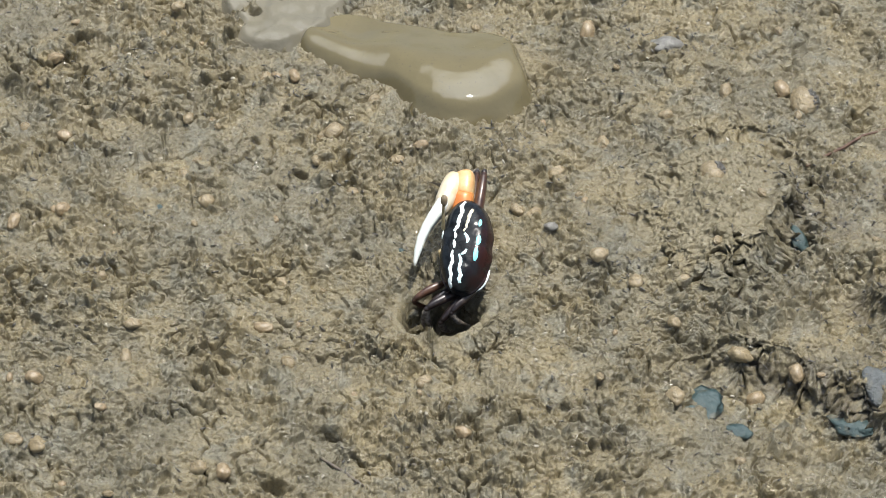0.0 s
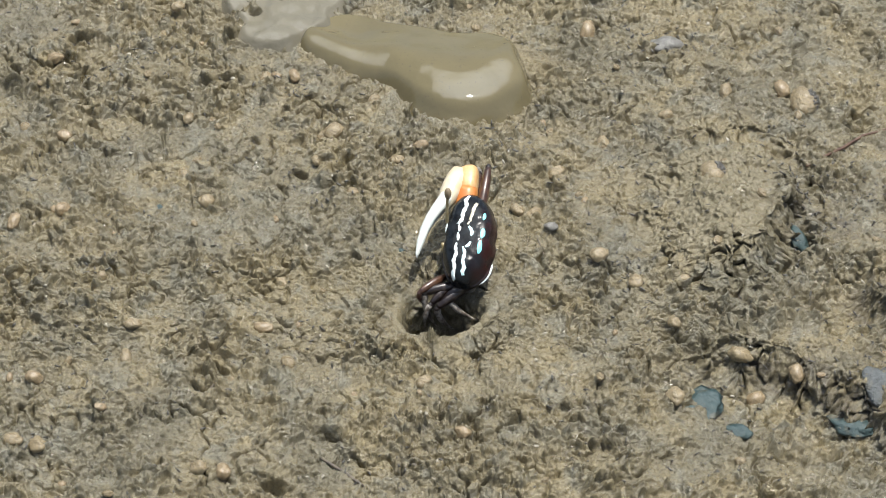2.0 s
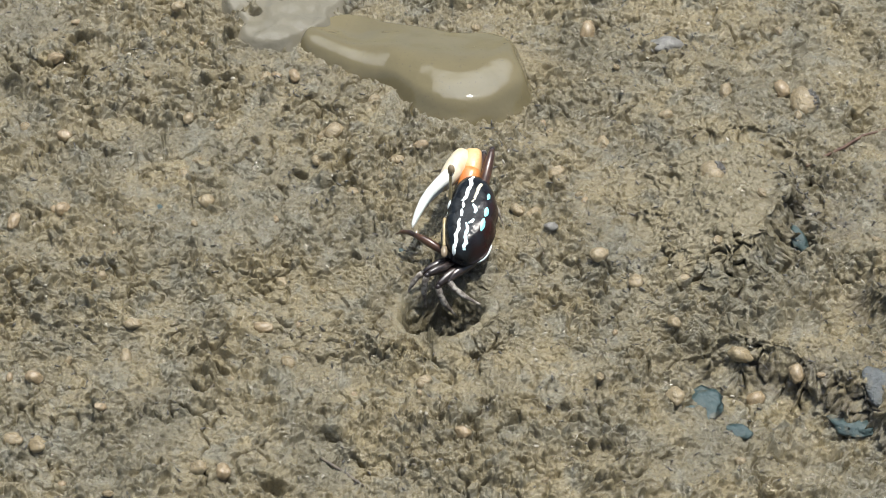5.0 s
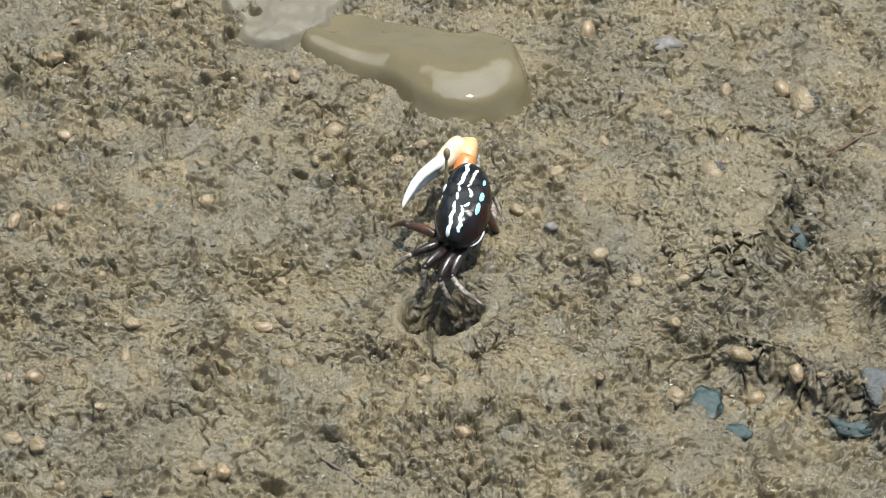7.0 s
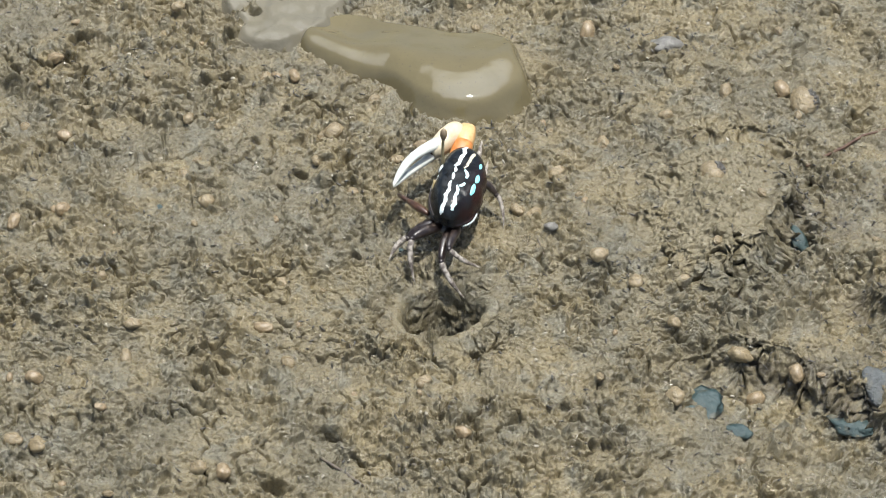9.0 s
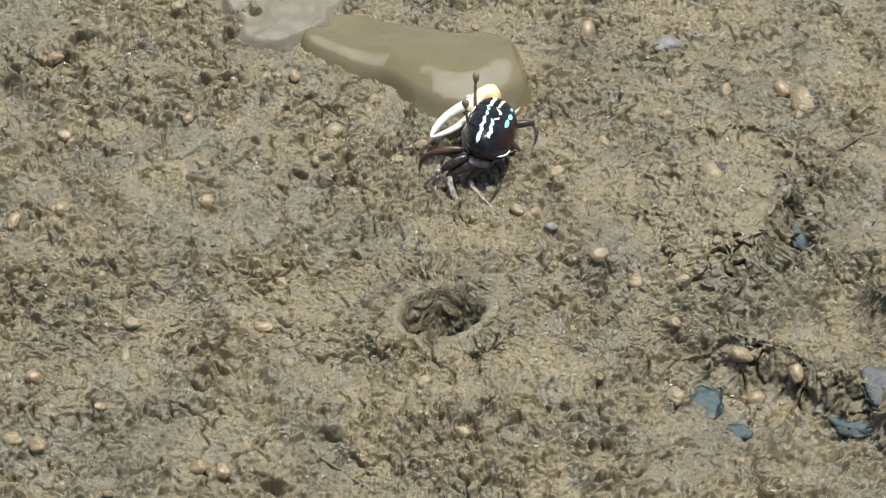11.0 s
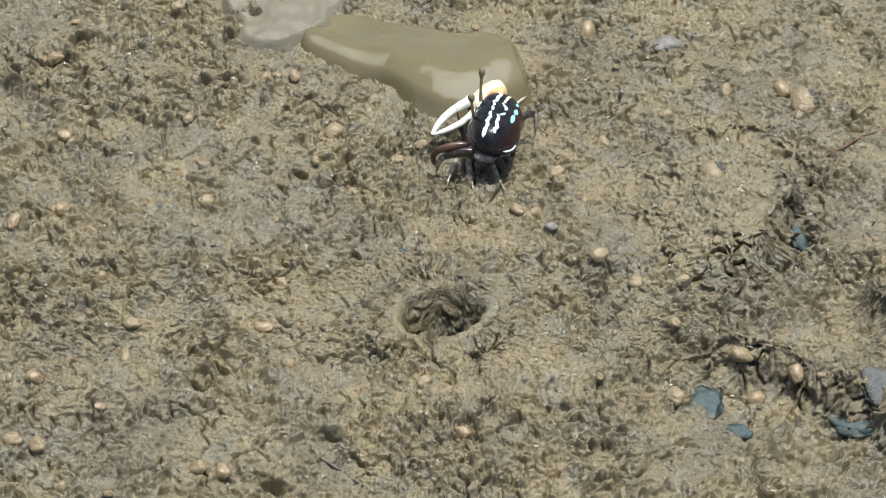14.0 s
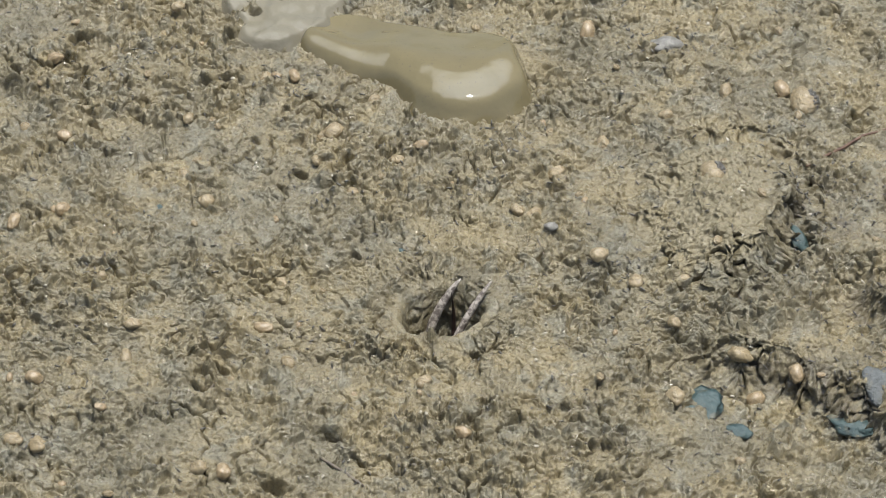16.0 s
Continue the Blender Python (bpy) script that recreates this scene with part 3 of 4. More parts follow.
for k in range(8):
    pellet_meshes.append(mesh_of("mud_pellet", blob(2 * MM, 1.76 * MM, 1.68 * MM, 3 + k, 0.16, 3), CLAY if k % 3 == 1 else PELLET))
LABELS = ["rounded tan mud pellet resting on the flat", "oval damp brown pellet half sunk in mud"]


def set_pellet(x, y, r, mesh, label, sink=0.38, stretch=1.0):
    z = float(surface(x, y)[0])
    ob = new("mud_pellet", mesh)
    ob.location = (x, y, z + r * (0.70 - sink) * 0.75)
    ob.rotation_euler = (rng.uniform(-0.5, 0.5), rng.uniform(-0.5, 0.5), rng.uniform(0, 6.28))
    ob.scale = (r / (2 * MM) * stretch, r / (2 * MM), r / (2 * MM))
    return tagged(ob, label, "pellet", group="mud pellets on the flat")


for x, y, r in PELLETS_FAR + PELLETS_NEAR:
    set_pellet(x * MM, y * MM, r * MM, pellet_meshes[rng.randrange(8)], LABELS[0], 0.52, stretch=rng.uniform(1.0, 1.3))


def clear_of(x, y):
    return (math.hypot(x - HOLE[0], y - HOLE[1]) > 0.019 and polygon_depth(np.array([x]), np.array([y]), PUDDLE_M)[0] < -0.004)


placed = 0
while placed < 60:
    x, y = rng.uniform(-0.125, 0.125), rng.uniform(-0.095, 0.112)
    if not clear_of(x, y) or (x > 0.03 and y > 0.03 and rng.random() < 0.6):
        continue
    r = rng.choice((0.9, 1.0, 1.1, 1.2, 1.4, 1.7)) * MM
    set_pellet(x, y, r, pellet_meshes[rng.randrange(8)], LABELS[1], 0.66, rng.uniform(1.0, 1.4))
    placed += 1


def big_pellet(name, x, y, rx, ry, rz, turn, seed, patch, label):
    """A smooth oval lump with a band of dark grit on its shoulder."""
    z = float(surface(x, y)[0])
    top = new(name)
    top.matrix_basis = pose(x, y, z + rz * 0.08, 0, 0, turn)
    part("body", blob(rx, ry, rz, seed, 0.06, 3), PELLET, top)
    bm = bmesh.new()
    g = random.Random(seed)
    for _ in range(90):
        a, e = g.gauss(patch, 0.28), g.uniform(-0.1, 1.2)
        p = Vector((rx * math.cos(e) * math.cos(a), ry * math.cos(e) * math.sin(a), rz * math.sin(e)))
        bmesh.ops.create_icosphere(bm, subdivisions=1, radius=g.uniform(0.25, 0.55) * MM, matrix=Matrix.Translation(p))
    part("grit_band", bm, FLAKE_MAT, top, "band of dark grey grit")
    return tagged(top, label, "mud lump")


big_pellet("mud_lump", 0.1050, 0.0665, 4.3 * MM, 5.6 * MM, 4.0 * MM, 8, 21, -0.15, "large smooth tan mud lump with a dark gritty band")
big_pellet("mud_lump", 0.0758, 0.0262, 3.5 * MM, 4.3 * MM, 2.9 * MM, 12, 22, 0.0, "smooth tan lump with dark grit on the old mud mound")


def stone(name, x, y, rx, ry, rz, tilt, turn, seed, mat, label, rough=0.2, lift=0.05):
    z = float(surface(x, y)[0])
    ob = part(name, blob(rx * MM, ry * MM, rz * MM, seed, rough, 3), mat, None)
    ob.matrix_basis = pose(x * 1.0, y, z + rz * MM * lift, tilt, 0, turn)
    return tagged(ob, label, "stone")


stone("stone", 0.0301, 0.0085, 2.0, 1.5, 1.3, 0, 10, 32, GREY_STONE, "small smooth grey stone on the mud")
stone("stone", -0.0115, 0.0012, 0.9, 0.9, 0.8, 0, 0, 33, BLUE_STONE, "tiny dark blue stone bead on the mud")
stone("stone", 0.0660, 0.0935, 5.0, 3.2, 2.6, 0, 5, 34, GREY_STONE, "grey glittering stone partly buried in mud")
stone("slate_stone", 0.0690, -0.0578, 4.8, 5.0, 0.9, 14, 10, 35, BLUE_STONE, "dark blue-green slate stone bedded in mud", 0.42)
stone("slate_stone", 0.0775, -0.0660, 3.8, 2.2, 0.9, 16, -14, 36, BLUE_STONE, "narrow blue-green slate sliver bedded in mud", 0.3)
stone("slate_stone", 0.0990, 0.0080, 2.4, 4.2, 1.4, 30, 10, 37, BLUE_STONE, "blue-green slate stone beside the mud mound", 0.3)
stone("slate_stone", 0.1085, -0.0640, 6.5, 3.2, 1.6, 10, -20, 38, BLUE_STONE, "broad dark slate stone in the trench", 0.3)
stone("slate_stone", 0.1165, -0.0565, 5.0, 6.5, 2.0, 22, 20, 39, SLAB_STONE, "grey-blue flat stone at the trench edge", 0.42, -0.3)
stone("slate_stone", -0.0800, 0.0212, 1.7, 1.4, 0.9, 0, 0, 40, BLUE_STONE, "small blue stone chip pressed into mud", 0.3)


# ---- twig, stems and loose litter ----
def litter_stem(name, pts, size, mat, label, category):
    path = []
    for i, (x, y) in enumerate(pts):
        path.append((x * MM, y * MM, float(surface(x * MM, y * MM)[0]) + size * MM * 0.15))
    dense = []
    for a, c in zip(path, path[1:]):
        for k in range(4):
            dense.append(Vector(a).lerp(Vector(c), k / 4) + Vector((0, rng.uniform(-1, 1) * size * 0.25 * MM, rng.uniform(-0.2, 0.3) * size * MM)))
    dense.append(Vector(path[-1]))
    n = len(dense)
    sizes = [size * MM * (0.55 + 0.45 * math.sin(math.pi * (0.12 + 0.8 * i / (n - 1)))) for i in range(n)]
    return tagged(part(name, tube(dense, sizes, 7), mat, None), label, category)


litter_stem("twig", [(103.5, 37.0), (109.0, 41.5), (115.0, 46.5), (121.0, 51.5), (131.0, 56.0)], 0.5, TWIG_MAT,
            "thin red-brown twig lying on the mud", "twig")
litter_stem("plant_stem", [(-32.0, -78.5), (-26.0, -83.0), (-20.5, -88.0)], 0.45, FIBRE_MAT, "dark plant stem lying in the mud", "stem")
litter_stem("plant_stem", [(-63.5, -59.5), (-60.0, -54.0), (-57.5, -49.5)], 0.22, FIBRE_MAT, "fine dark root fibre on the mud", "stem")
litter_stem("plant_stem", [(26.0, 6.5), (27.0, 2.5), (28.0, -1.0)], 0.22, FIBRE_MAT, "fine dark root fibre on the mud", "stem")
litter_stem("plant_stem", [(14.0, 56.5), (17.0, 54.0), (10.5, 51.0)], 0.5, FLAKE_MAT, "small black leaf shred on the mud", "stem")


litter_stem("leaf_shred", [(-55.5, 97.5), (-50.0, 95.8), (-44.5, 93.8)], 0.8, FLAKE_MAT, "dark curled leaf shred in the silty water", "leaf")


# where dark shreds have gathered, in mm
SHRED_HEAPS = [(51, -8), (100, 22), (106, 12), (112, 30), (118, 18), (66, 93), (-30, 24), (-46, 71), (112, -52), (20, 51), (-90, 90)]


def litter(name, count, length, width, mat, label, seed, patchy):
    """Crumbs of dead leaf and shell pressed into the mud, each a bent thin chip."""
    g = random.Random(seed)
    bm = bmesh.new()
    spots = []
    while len(spots) < count:
        x, y = g.uniform(-0.135, 0.135), g.uniform(-0.098, 0.116)
        if not clear_of(x, y):
            continue
        if patchy and g.random() < 0.12:
            cx, cy = SHRED_HEAPS[g.randrange(len(SHRED_HEAPS))]
            x, y = g.gauss(cx, 4.5) * MM, g.gauss(cy, 4.0) * MM
            if clear_of(x, y):
                spots.append((x, y))
            continue
        if patchy and noise.noise(Vector((x * 45, y * 45, seed))) < 0.05 and g.random() < 0.8:
            continue
        spots.append((x, y))
    zs = surface([s[0] for s in spots], [s[1] for s in spots])
    for (x, y), z in zip(spots, zs):
        m = Matrix.Translation((x, y, float(z) + 0.0001)) @ Euler((g.gauss(0, 0.5), g.gauss(0, 0.5), g.uniform(0, 6.28))).to_matrix().to_4x4()
        l, w, t = length * g.uniform(0.5, 1.4), width * g.uniform(0.5, 1.4), 0.00014
        vs = []
        for sx, sy in ((-1, -0.7), (0.1, -1), (1, -0.2), (0.6, 0.8), (-0.5, 1)):
            vs.append((bm.verts.new(m @ Vector((sx * l, sy * w, t))), bm.verts.new(m @ Vector((sx * l * 1.05, sy * w * 1.05, -t)))))
        bm.faces.new([v[0] for v in vs])
        bm.faces.new([v[1] for v in vs][::-1])
        for i in range(5):
            a, c = vs[i], vs[(i + 1) % 5]
            bm.faces.new((a[0], a[1], c[1], c[0]))
    return tagged(part(name, bm, mat, None), label, "litter", kind="stuff")


litter("dark_litter", 1500, 0.0008, 0.00022, FLAKE_MAT, "dark shreds of dead leaf pressed into the mud", 5, True)
litter("pale_litter", 150, 0.0006, 0.0004, PALE_MAT, "pale shell crumbs scattered on the mud", 6, False)


# ---- the fiddler crab; lengths in mm, x to its right, y forward, z up ----
RIM = [(14.8, 2.0), (13.0, 4.3), (10.0, 5.7), (7.5, 5.8), (5.0, 6.5), (3.0, 6.8), (1.0, 6.1), (-0.6, 5.9), (-2.4, 6.3), (-4.4, 6.1),
       (-6.6, 5.4), (-8.8, 4.3), (-10.8, 2.9), (-12.3, 1.2), (-12.9, -1.0), (-12.5, -3.4), (-10.8, -5.4), (-8.4, -7.2), (-5.0, -7.4), (1.4, -7.3),
       (7.9, -6.0), (12.0, -3.7), (13.9, -1.2)]
RIM_POLAR = sorted((math.degrees(math.atan2(y, x)) % 360, math.hypot(x, y)) for x, y in RIM)


def rim(angle):
    """Half-size of the carapace seen from above, towards that angle."""
    a = math.degrees(angle) % 360
    return sum(float(np.interp((a + k) % 360, [p[0] for p in RIM_POLAR], [p[1] for p in RIM_POLAR], period=360)) for k in (-6, -3, 0, 3, 6)) / 5


def dome(x, y):
    # two bowed furrows and a cross furrow on the back
    bow = abs(x) - 4.6 - 0.05 * (y - 1) ** 2
    groove = 0.22 * math.exp(-(bow / 0.55) ** 2) + 0.14 * math.exp(-((y + 3.3 + 0.04 * x * x) / 0.5) ** 2) * math.exp(-(x / 5) ** 2)
    rho = min(1.0, math.hypot(x, y) / rim(math.atan2(y, x)))
    # flat back with a bent edge to the eye socket and another to the hind corner
    fall = 0.0
    for px, py, nx, ny, steep in ((2.6, 6.3, -0.303, 0.954, 0.95), (-12.2, -1.2, -0.453, -0.896, 0.80)):
        d = (x - px) * nx + (y - py) * ny
        fall += steep * 0.35 * math.log1p(math.exp(min(d / 0.35, 40)))
    return max(-1.6, -1.2 + 5.9 * (1 - rho ** 3.8) ** (1 / 2.6) - fall) + 0.12 * math.sin(x * 0.9) * math.cos(y * 0.8) * (1 - rho) - groove * (1 - rho ** 4)


def carapace_mesh():
    n = 120
    rings = []
    for rho in (0.02, 0.12, 0.22, 0.32, 0.40, 0.48, 0.55, 0.61, 0.66, 0.71, 0.76, 0.80, 0.84, 0.88, 0.92, 0.955, 0.98, 0.994, 1.0):
        ring = []
        for k in range(n):
            a = 2 * math.pi * k / n
            r = rim(a) * rho
            x, y = r * math.cos(a), r * math.sin(a)
            ring.append((x * MM, y * MM, dome(x, y) * MM))
        rings.append(ring)
    rings.append([(p[0] * 1.015, p[1] * 1.015, p[2] - 0.5 * MM) for p in rings[-1]])
    rings.append([(p[0] * 0.97, p[1] * 0.97, p[2] - 0.3 * MM) for p in rings[-1]])
    return loft(rings)


def skirt_mesh(levels):
    n = 90
    rings = []
    for rho, z in levels:
        rings.append([(rim(a) * rho * math.cos(a) * MM, rim(a) * rho * math.sin(a) * MM, z * MM)
                      for a in (2 * math.pi * k / n for k in range(n))])
    return loft(rings)


def ribbon(pts, widths, lift=0.10):
    """A raised painted mark that follows the shell; pts in plan, widths are half-widths."""
    dense, wd = [], []
    for i in range(len(pts) - 1):
        for k in range(4):
            s = k / 4
            dense.append((pts[i][0] * (1 - s) + pts[i + 1][0] * s, pts[i][1] * (1 - s) + pts[i + 1][1] * s))
            wd.append(widths[i] * (1 - s) + widths[i + 1] * s)
    dense.append(pts[-1])
    wd.append(widths[-1])
    if len(pts) > 4:
        wd = [w * (1 + 0.20 * math.sin(1.9 * i + pts[0][0])) for i, w in enumerate(wd)]
    bm = bmesh.new()
    rows = []
    for i, (x, y) in enumerate(dense):
        ax, ay = dense[max(i - 1, 0)]
        cx, cy = dense[min(i + 1, len(dense) - 1)]
        dx, dy = cx - ax, cy - ay
        l = math.hypot(dx, dy) or 1.0
        nx, ny = -dy / l, dx / l
        row = []
        for s, up in ((-1.0, -0.25), (-0.8, 0.7), (0.0, 1.0), (0.8, 0.7), (1.0, -0.25)):
            px, py = x + nx * s * wd[i], y + ny * s * wd[i]
            row.append(bm.verts.new((px * MM, py * MM, (dome(px, py) + lift * up) * MM)))
        rows.append(row)
    for a, c in zip(rows, rows[1:]):
        for k in range(4):
            bm.faces.new((a[k], c[k], c[k + 1], a[k + 1]))
    bm.faces.new(rows[0])
    bm.faces.new(rows[-1][::-1])
    bmesh.ops.recalc_face_normals(bm, faces=bm.faces)
    return bm


def limb_upper(length, size):
    """Flattened upper joint of a leg, along +x."""
    xs = [0, 0.08, 0.25, 0.5, 0.75, 0.92, 1.0]
    ws = [0.45, 0.75, 1.0, 1.05, 0.92, 0.72, 0.5]
    return tube(mm([(length * s, 0, 0.5 * math.sin(math.pi * s)) for s in xs]), [size * w * MM for w in ws], 12, 0.80)


def limb_lower(length, size, stout=False):
    """Knee, shin and pointed toe, along +x."""
    xs = [0, 0.06, 0.16, 0.24, 0.42, 0.60, 0.66, 0.80, 0.92, 1.0]
    ws = [0.55, 0.85, 0.95, 0.78, 0.82, 0.62, 0.45, 0.34, 0.2, 0.05]
    if stout:
        ws = [0.6, 0.9, 0.95, 0.92, 0.9, 0.85, 0.78, 0.66, 0.42, 0.08]
    bend = [0, 0.3, 0.7, 0.8, 0.9, 0.7, 0.5, 0.2, -0.2, -0.6]
    return tube(mm([(length * s, 0, b) for s, b in zip(xs, bend)]), [size * w * MM for w in ws], 10, 0.80)


def joint_ring(x, size):
    return tube(mm([(x - 0.7, 0, 0), (x - 0.2, 0, 0), (x + 0.3, 0, 0), (x + 0.8, 0, 0)]),
                [size * k * MM for k in (0.5, 1.0, 1.0, 0.5)], 10, 0.7)


# name: hip (x, y, z), upper length, lower length, half-width
LEG_PLAN = {
    "minor": ((-8.6, 4.8, -4.2), 9.5, 8.5, 1.35),
    "L1": ((-10.0, 2.6, -5.0), 8.5, 8.5, 1.45),
    "L2": ((-10.4, 0.2, -5.4), 10.5, 13.0, 1.5),
    "L3": ((-10.2, -2.2, -5.4), 11.0, 13.0, 1.5),
    "L4": ((-9.4, -4.4, -5.0), 9.5, 12.5, 1.35),
    "R1": ((9.0, 2.6, -3.8), 12.5, 16.5, 1.25),
    "R2": ((9.4, 0.6, -2.8), 16.0, 18.5, 1.85),
    "R3": ((8.8, -1.2, -2.4), 15.0, 22.0, 1.75),
    "R4": ((7.2, -4.6, -2.4), 6.8, 9.5, 1.15),
}


def build_crab():
    crab = new("fiddler_crab")
    tagged(crab, "black fiddler crab with white stripes and one huge cream claw", "crab")
    part("carapace", carapace_mesh(), BLACK_SHELL, crab, "glossy black carapace")
    part("flank", skirt_mesh([(0.985, -1.5), (0.95, -2.6), (0.86, -4.2), (0.74, -5.4), (0.58, -6.2)]), RUSTY_SHELL, crab, "dark rusty lower side")
    part("underside", skirt_mesh([(0.66, -5.4), (0.56, -6.3), (0.44, -7.0), (0.30, -7.8), (0.05, -7.9)]), UNDERSIDE, crab, "grey muddy underside")
    part("belly", blob(2.2 * MM, 3.4 * MM, 1.5 * MM, 55, 0.25, 3), PALE_BELLY, crab, "pale grey muddy belly plate").location = (-9.9 * MM, -0.4 * MM, -5.9 * MM)
    # front stripe with its broken beads, then the hind stripe
    part("stripe", ribbon([(13.0, 1.2), (11.3, 1.7), (9.2, 0.9), (7.0, 1.4), (5.3, 1.2), (3.3, 2.0)], [0.35, 0.62, 0.55, 0.6, 0.5, 0.5]), WHITE_MARK, crab, "wavy white stripe")
    part("stripe", ribbon([(3.0, 1.7), (2.2, 1.3), (1.2, 1.2)], [0.25, 0.5, 0.25]), WHITE_MARK, crab, "white bead")
    part("stripe", ribbon([(0.8, 1.5), (-0.2, 1.2), (-1.5, 1.0)], [0.25, 0.5, 0.3]), WHITE_MARK, crab, "white bead")
    part("stripe", ribbon([(-2.2, 1.2), (-3.4, 1.3), (-5.4, 0.7), (-7.4, 1.1), (-9.3, 0.5), (-11.0, 0.9), (-12.0, 0.4)],
                          [0.25, 0.45, 0.5, 0.55, 0.5, 0.62, 0.4]), WHITE_MARK, crab, "wavy white stripe")
    part("stripe", ribbon([(10.6, -1.7), (8.9, -1.3), (6.9, -1.3), (4.8, -1.0), (3.5, -0.7)], [0.45, 0.5, 0.45, 0.42, 0.25]), CREAM_MARK, crab, "cream stripe")
    part("stripe", ribbon([(3.0, -1.1), (2.2, -1.9), (1.3, -2.4), (0.2, -2.3)], [0.3, 0.45, 0.5, 0.3]), PALE_BLUE_MARK, crab, "pale blue hook mark")
    part("stripe", ribbon([(-1.6, -2.6), (-2.6, -2.2), (-3.2, -1.4)], [0.3, 0.5, 0.3]), PALE_BLUE_MARK, crab, "pale blue bead")
    part("stripe", ribbon([(-3.2, -0.8), (-5.1, -1.7), (-7.2, -1.5), (-8.9, -2.2), (-10.1, -1.8), (-10.9, -2.1)],
                          [0.3, 0.5, 0.45, 0.55, 0.5, 0.35]), PALE_BLUE_MARK, crab, "wavy pale blue-white stripe")
    for x, y, l, w in ((6.7, -4.5, 1.1, 0.42), (1.5, -5.2, 1.5, 0.62), (-2.6, -5.2, 1.9, 0.6)):
        part("spot", ribbon([(x + l, y + 0.1), (x + l * 0.5, y), (x - l * 0.3, y - 0.1), (x - l, y)], [w * 0.4, w, w, w * 0.35]), TURQUOISE_MARK, crab, "turquoise spot")
    for x, y, l, w in ((2.6, 5.6, 1.2, 0.55), (-0.3, 5.9, 0.9, 0.6)):
        part("spot", ribbon([(x + l, y), (x, y), (x - l, y)], [w * 0.5, w, w * 0.5]), WHITE_MARK, crab, "white spot")
    hem = [(rim(radians(a)) * 1.0 * math.cos(radians(a)), rim(radians(a)) * 1.0 * math.sin(radians(a)), -2.3 - 0.02 * (a - 205)) for a in range(206, 242, 5)]
    part("hem", tube(mm(hem), [0.15 * MM] + [0.42 * MM] * (len(hem) - 2) + [0.15 * MM], 8), WHITE_MARK, crab, "thin white hem line")
    # layered rim round the left orbit
    for k, (up, size, mat) in enumerate(((-1.5, 0.42, LEG_DARK), (-2.5, 0.55, ORBIT_GREY), (-3.6, 0.5, LEG_DARK))):
        brim = [(rim(radians(a)) * (0.99 - 0.02 * k) * math.cos(radians(a)), rim(radians(a)) * (0.99 - 0.02 * k) * math.sin(radians(a)), up) for a in range(104, 172, 4)]
        part("orbit_rim", tube(mm(brim), [0.1 * MM] + [size * MM] * (len(brim) - 2) + [0.1 * MM], 8), mat, crab, "grey layered rim of the eye socket")
    for x, y, r in ((-8.6, -6.6, 0.9), (-6.6, -7.2, 0.8), (-9.9, -5.4, 0.7)):
        part("plate", blob(r * MM, r * 0.8 * MM, r * 0.7 * MM, int(r * 50), 0.2, 2), UNDERSIDE, crab, "pale hip plate").location = (x * MM, y * MM, -3.8 * MM)
    part("mouthparts", blob(3.6 * MM, 1.6 * MM, 3.0 * MM, 51, 0.12, 3), LEG_MUDDY, crab, "olive bristly mouthparts").location = (0, 5.6 * MM, -3.2 * MM)
    # great claw arm: two swollen joints between body and palm
    arm = part("claw_arm", tube(mm([(9, 3.2, -2.4), (11, 3.2, -1.8), (13, 3.2, -1.0), (15.4, 3.2, -0.6), (16.8, 3.3, -0.5)]),
                                [2.0 * MM, 2.8 * MM, 2.95 * MM, 3.0 * MM, 2.85 * MM], 20, 0.95, square=0.82), CLAW_ORANGE, crab, "orange upper claw arm")
    part("claw_wrist", tube(mm([(15.8, 3.3, -0.5), (16.8, 3.3, -0.4), (18.6, 3.5, -0.4), (20.6, 3.8, -0.5), (22.2, 4.1, -0.7), (22.9, 4.3, -0.8)]),
                            [2.6 * MM, 2.85 * MM, 2.9 * MM, 2.85 * MM, 2.65 * MM, 1.9 * MM], 20, 0.95, square=0.72), CLAW_TAN, arm, "tan wrist joint")
    claw = part("great_claw", tube(mm([(-1.6, 0, -0.4), (-0.8, 0, -0.3), (1, 0, 0.0), (4, 0, 0.2), (7, 0, 0.1), (9.5, 0, 0), (11.2, 0, 0)]),
                                   [2.0 * MM, 2.95 * MM, 3.35 * MM, 3.4 * MM, 3.1 * MM, 2.5 * MM, 1.9 * MM], 18, 0.90, square=0.85), CLAW_CREAM, crab, "cream palm of the great claw")
    part("fixed_finger", tube(mm([(8.0, -0.2, -1.2), (10.5, -0.5, -1.5), (13.5, -1.0, -1.8), (17, -1.4, -1.8), (20.6, -1.4, -1.4), (24.2, -0.9, -0.8), (27, -0.3, -0.2), (28, 0.1, 0.1)]),
                              [1.6 * MM, 1.40 * MM, 1.18 * MM, 1.02 * MM, 0.92 * MM, 0.75 * MM, 0.5 * MM, 0.15 * MM], 14, 1.15), CLAW_WHITE, claw, "white lower claw finger")
    part("movable_finger", tube(mm([(8.0, -0.2, 1.4), (10.5, -0.5, 1.9), (13.5, -1.0, 2.3), (17, -1.4, 2.5), (20.6, -1.4, 2.2), (24.2, -0.9, 1.5), (27.3, -0.3, 0.6), (28.4, 0.1, 0.2)]),
                                [1.7 * MM, 1.6 * MM, 1.4 * MM, 1.22 * MM, 1.1 * MM, 0.9 * MM, 0.5 * MM, 0.15 * MM], 14, 1.15), CLAW_WHITE, claw, "white upper claw finger")
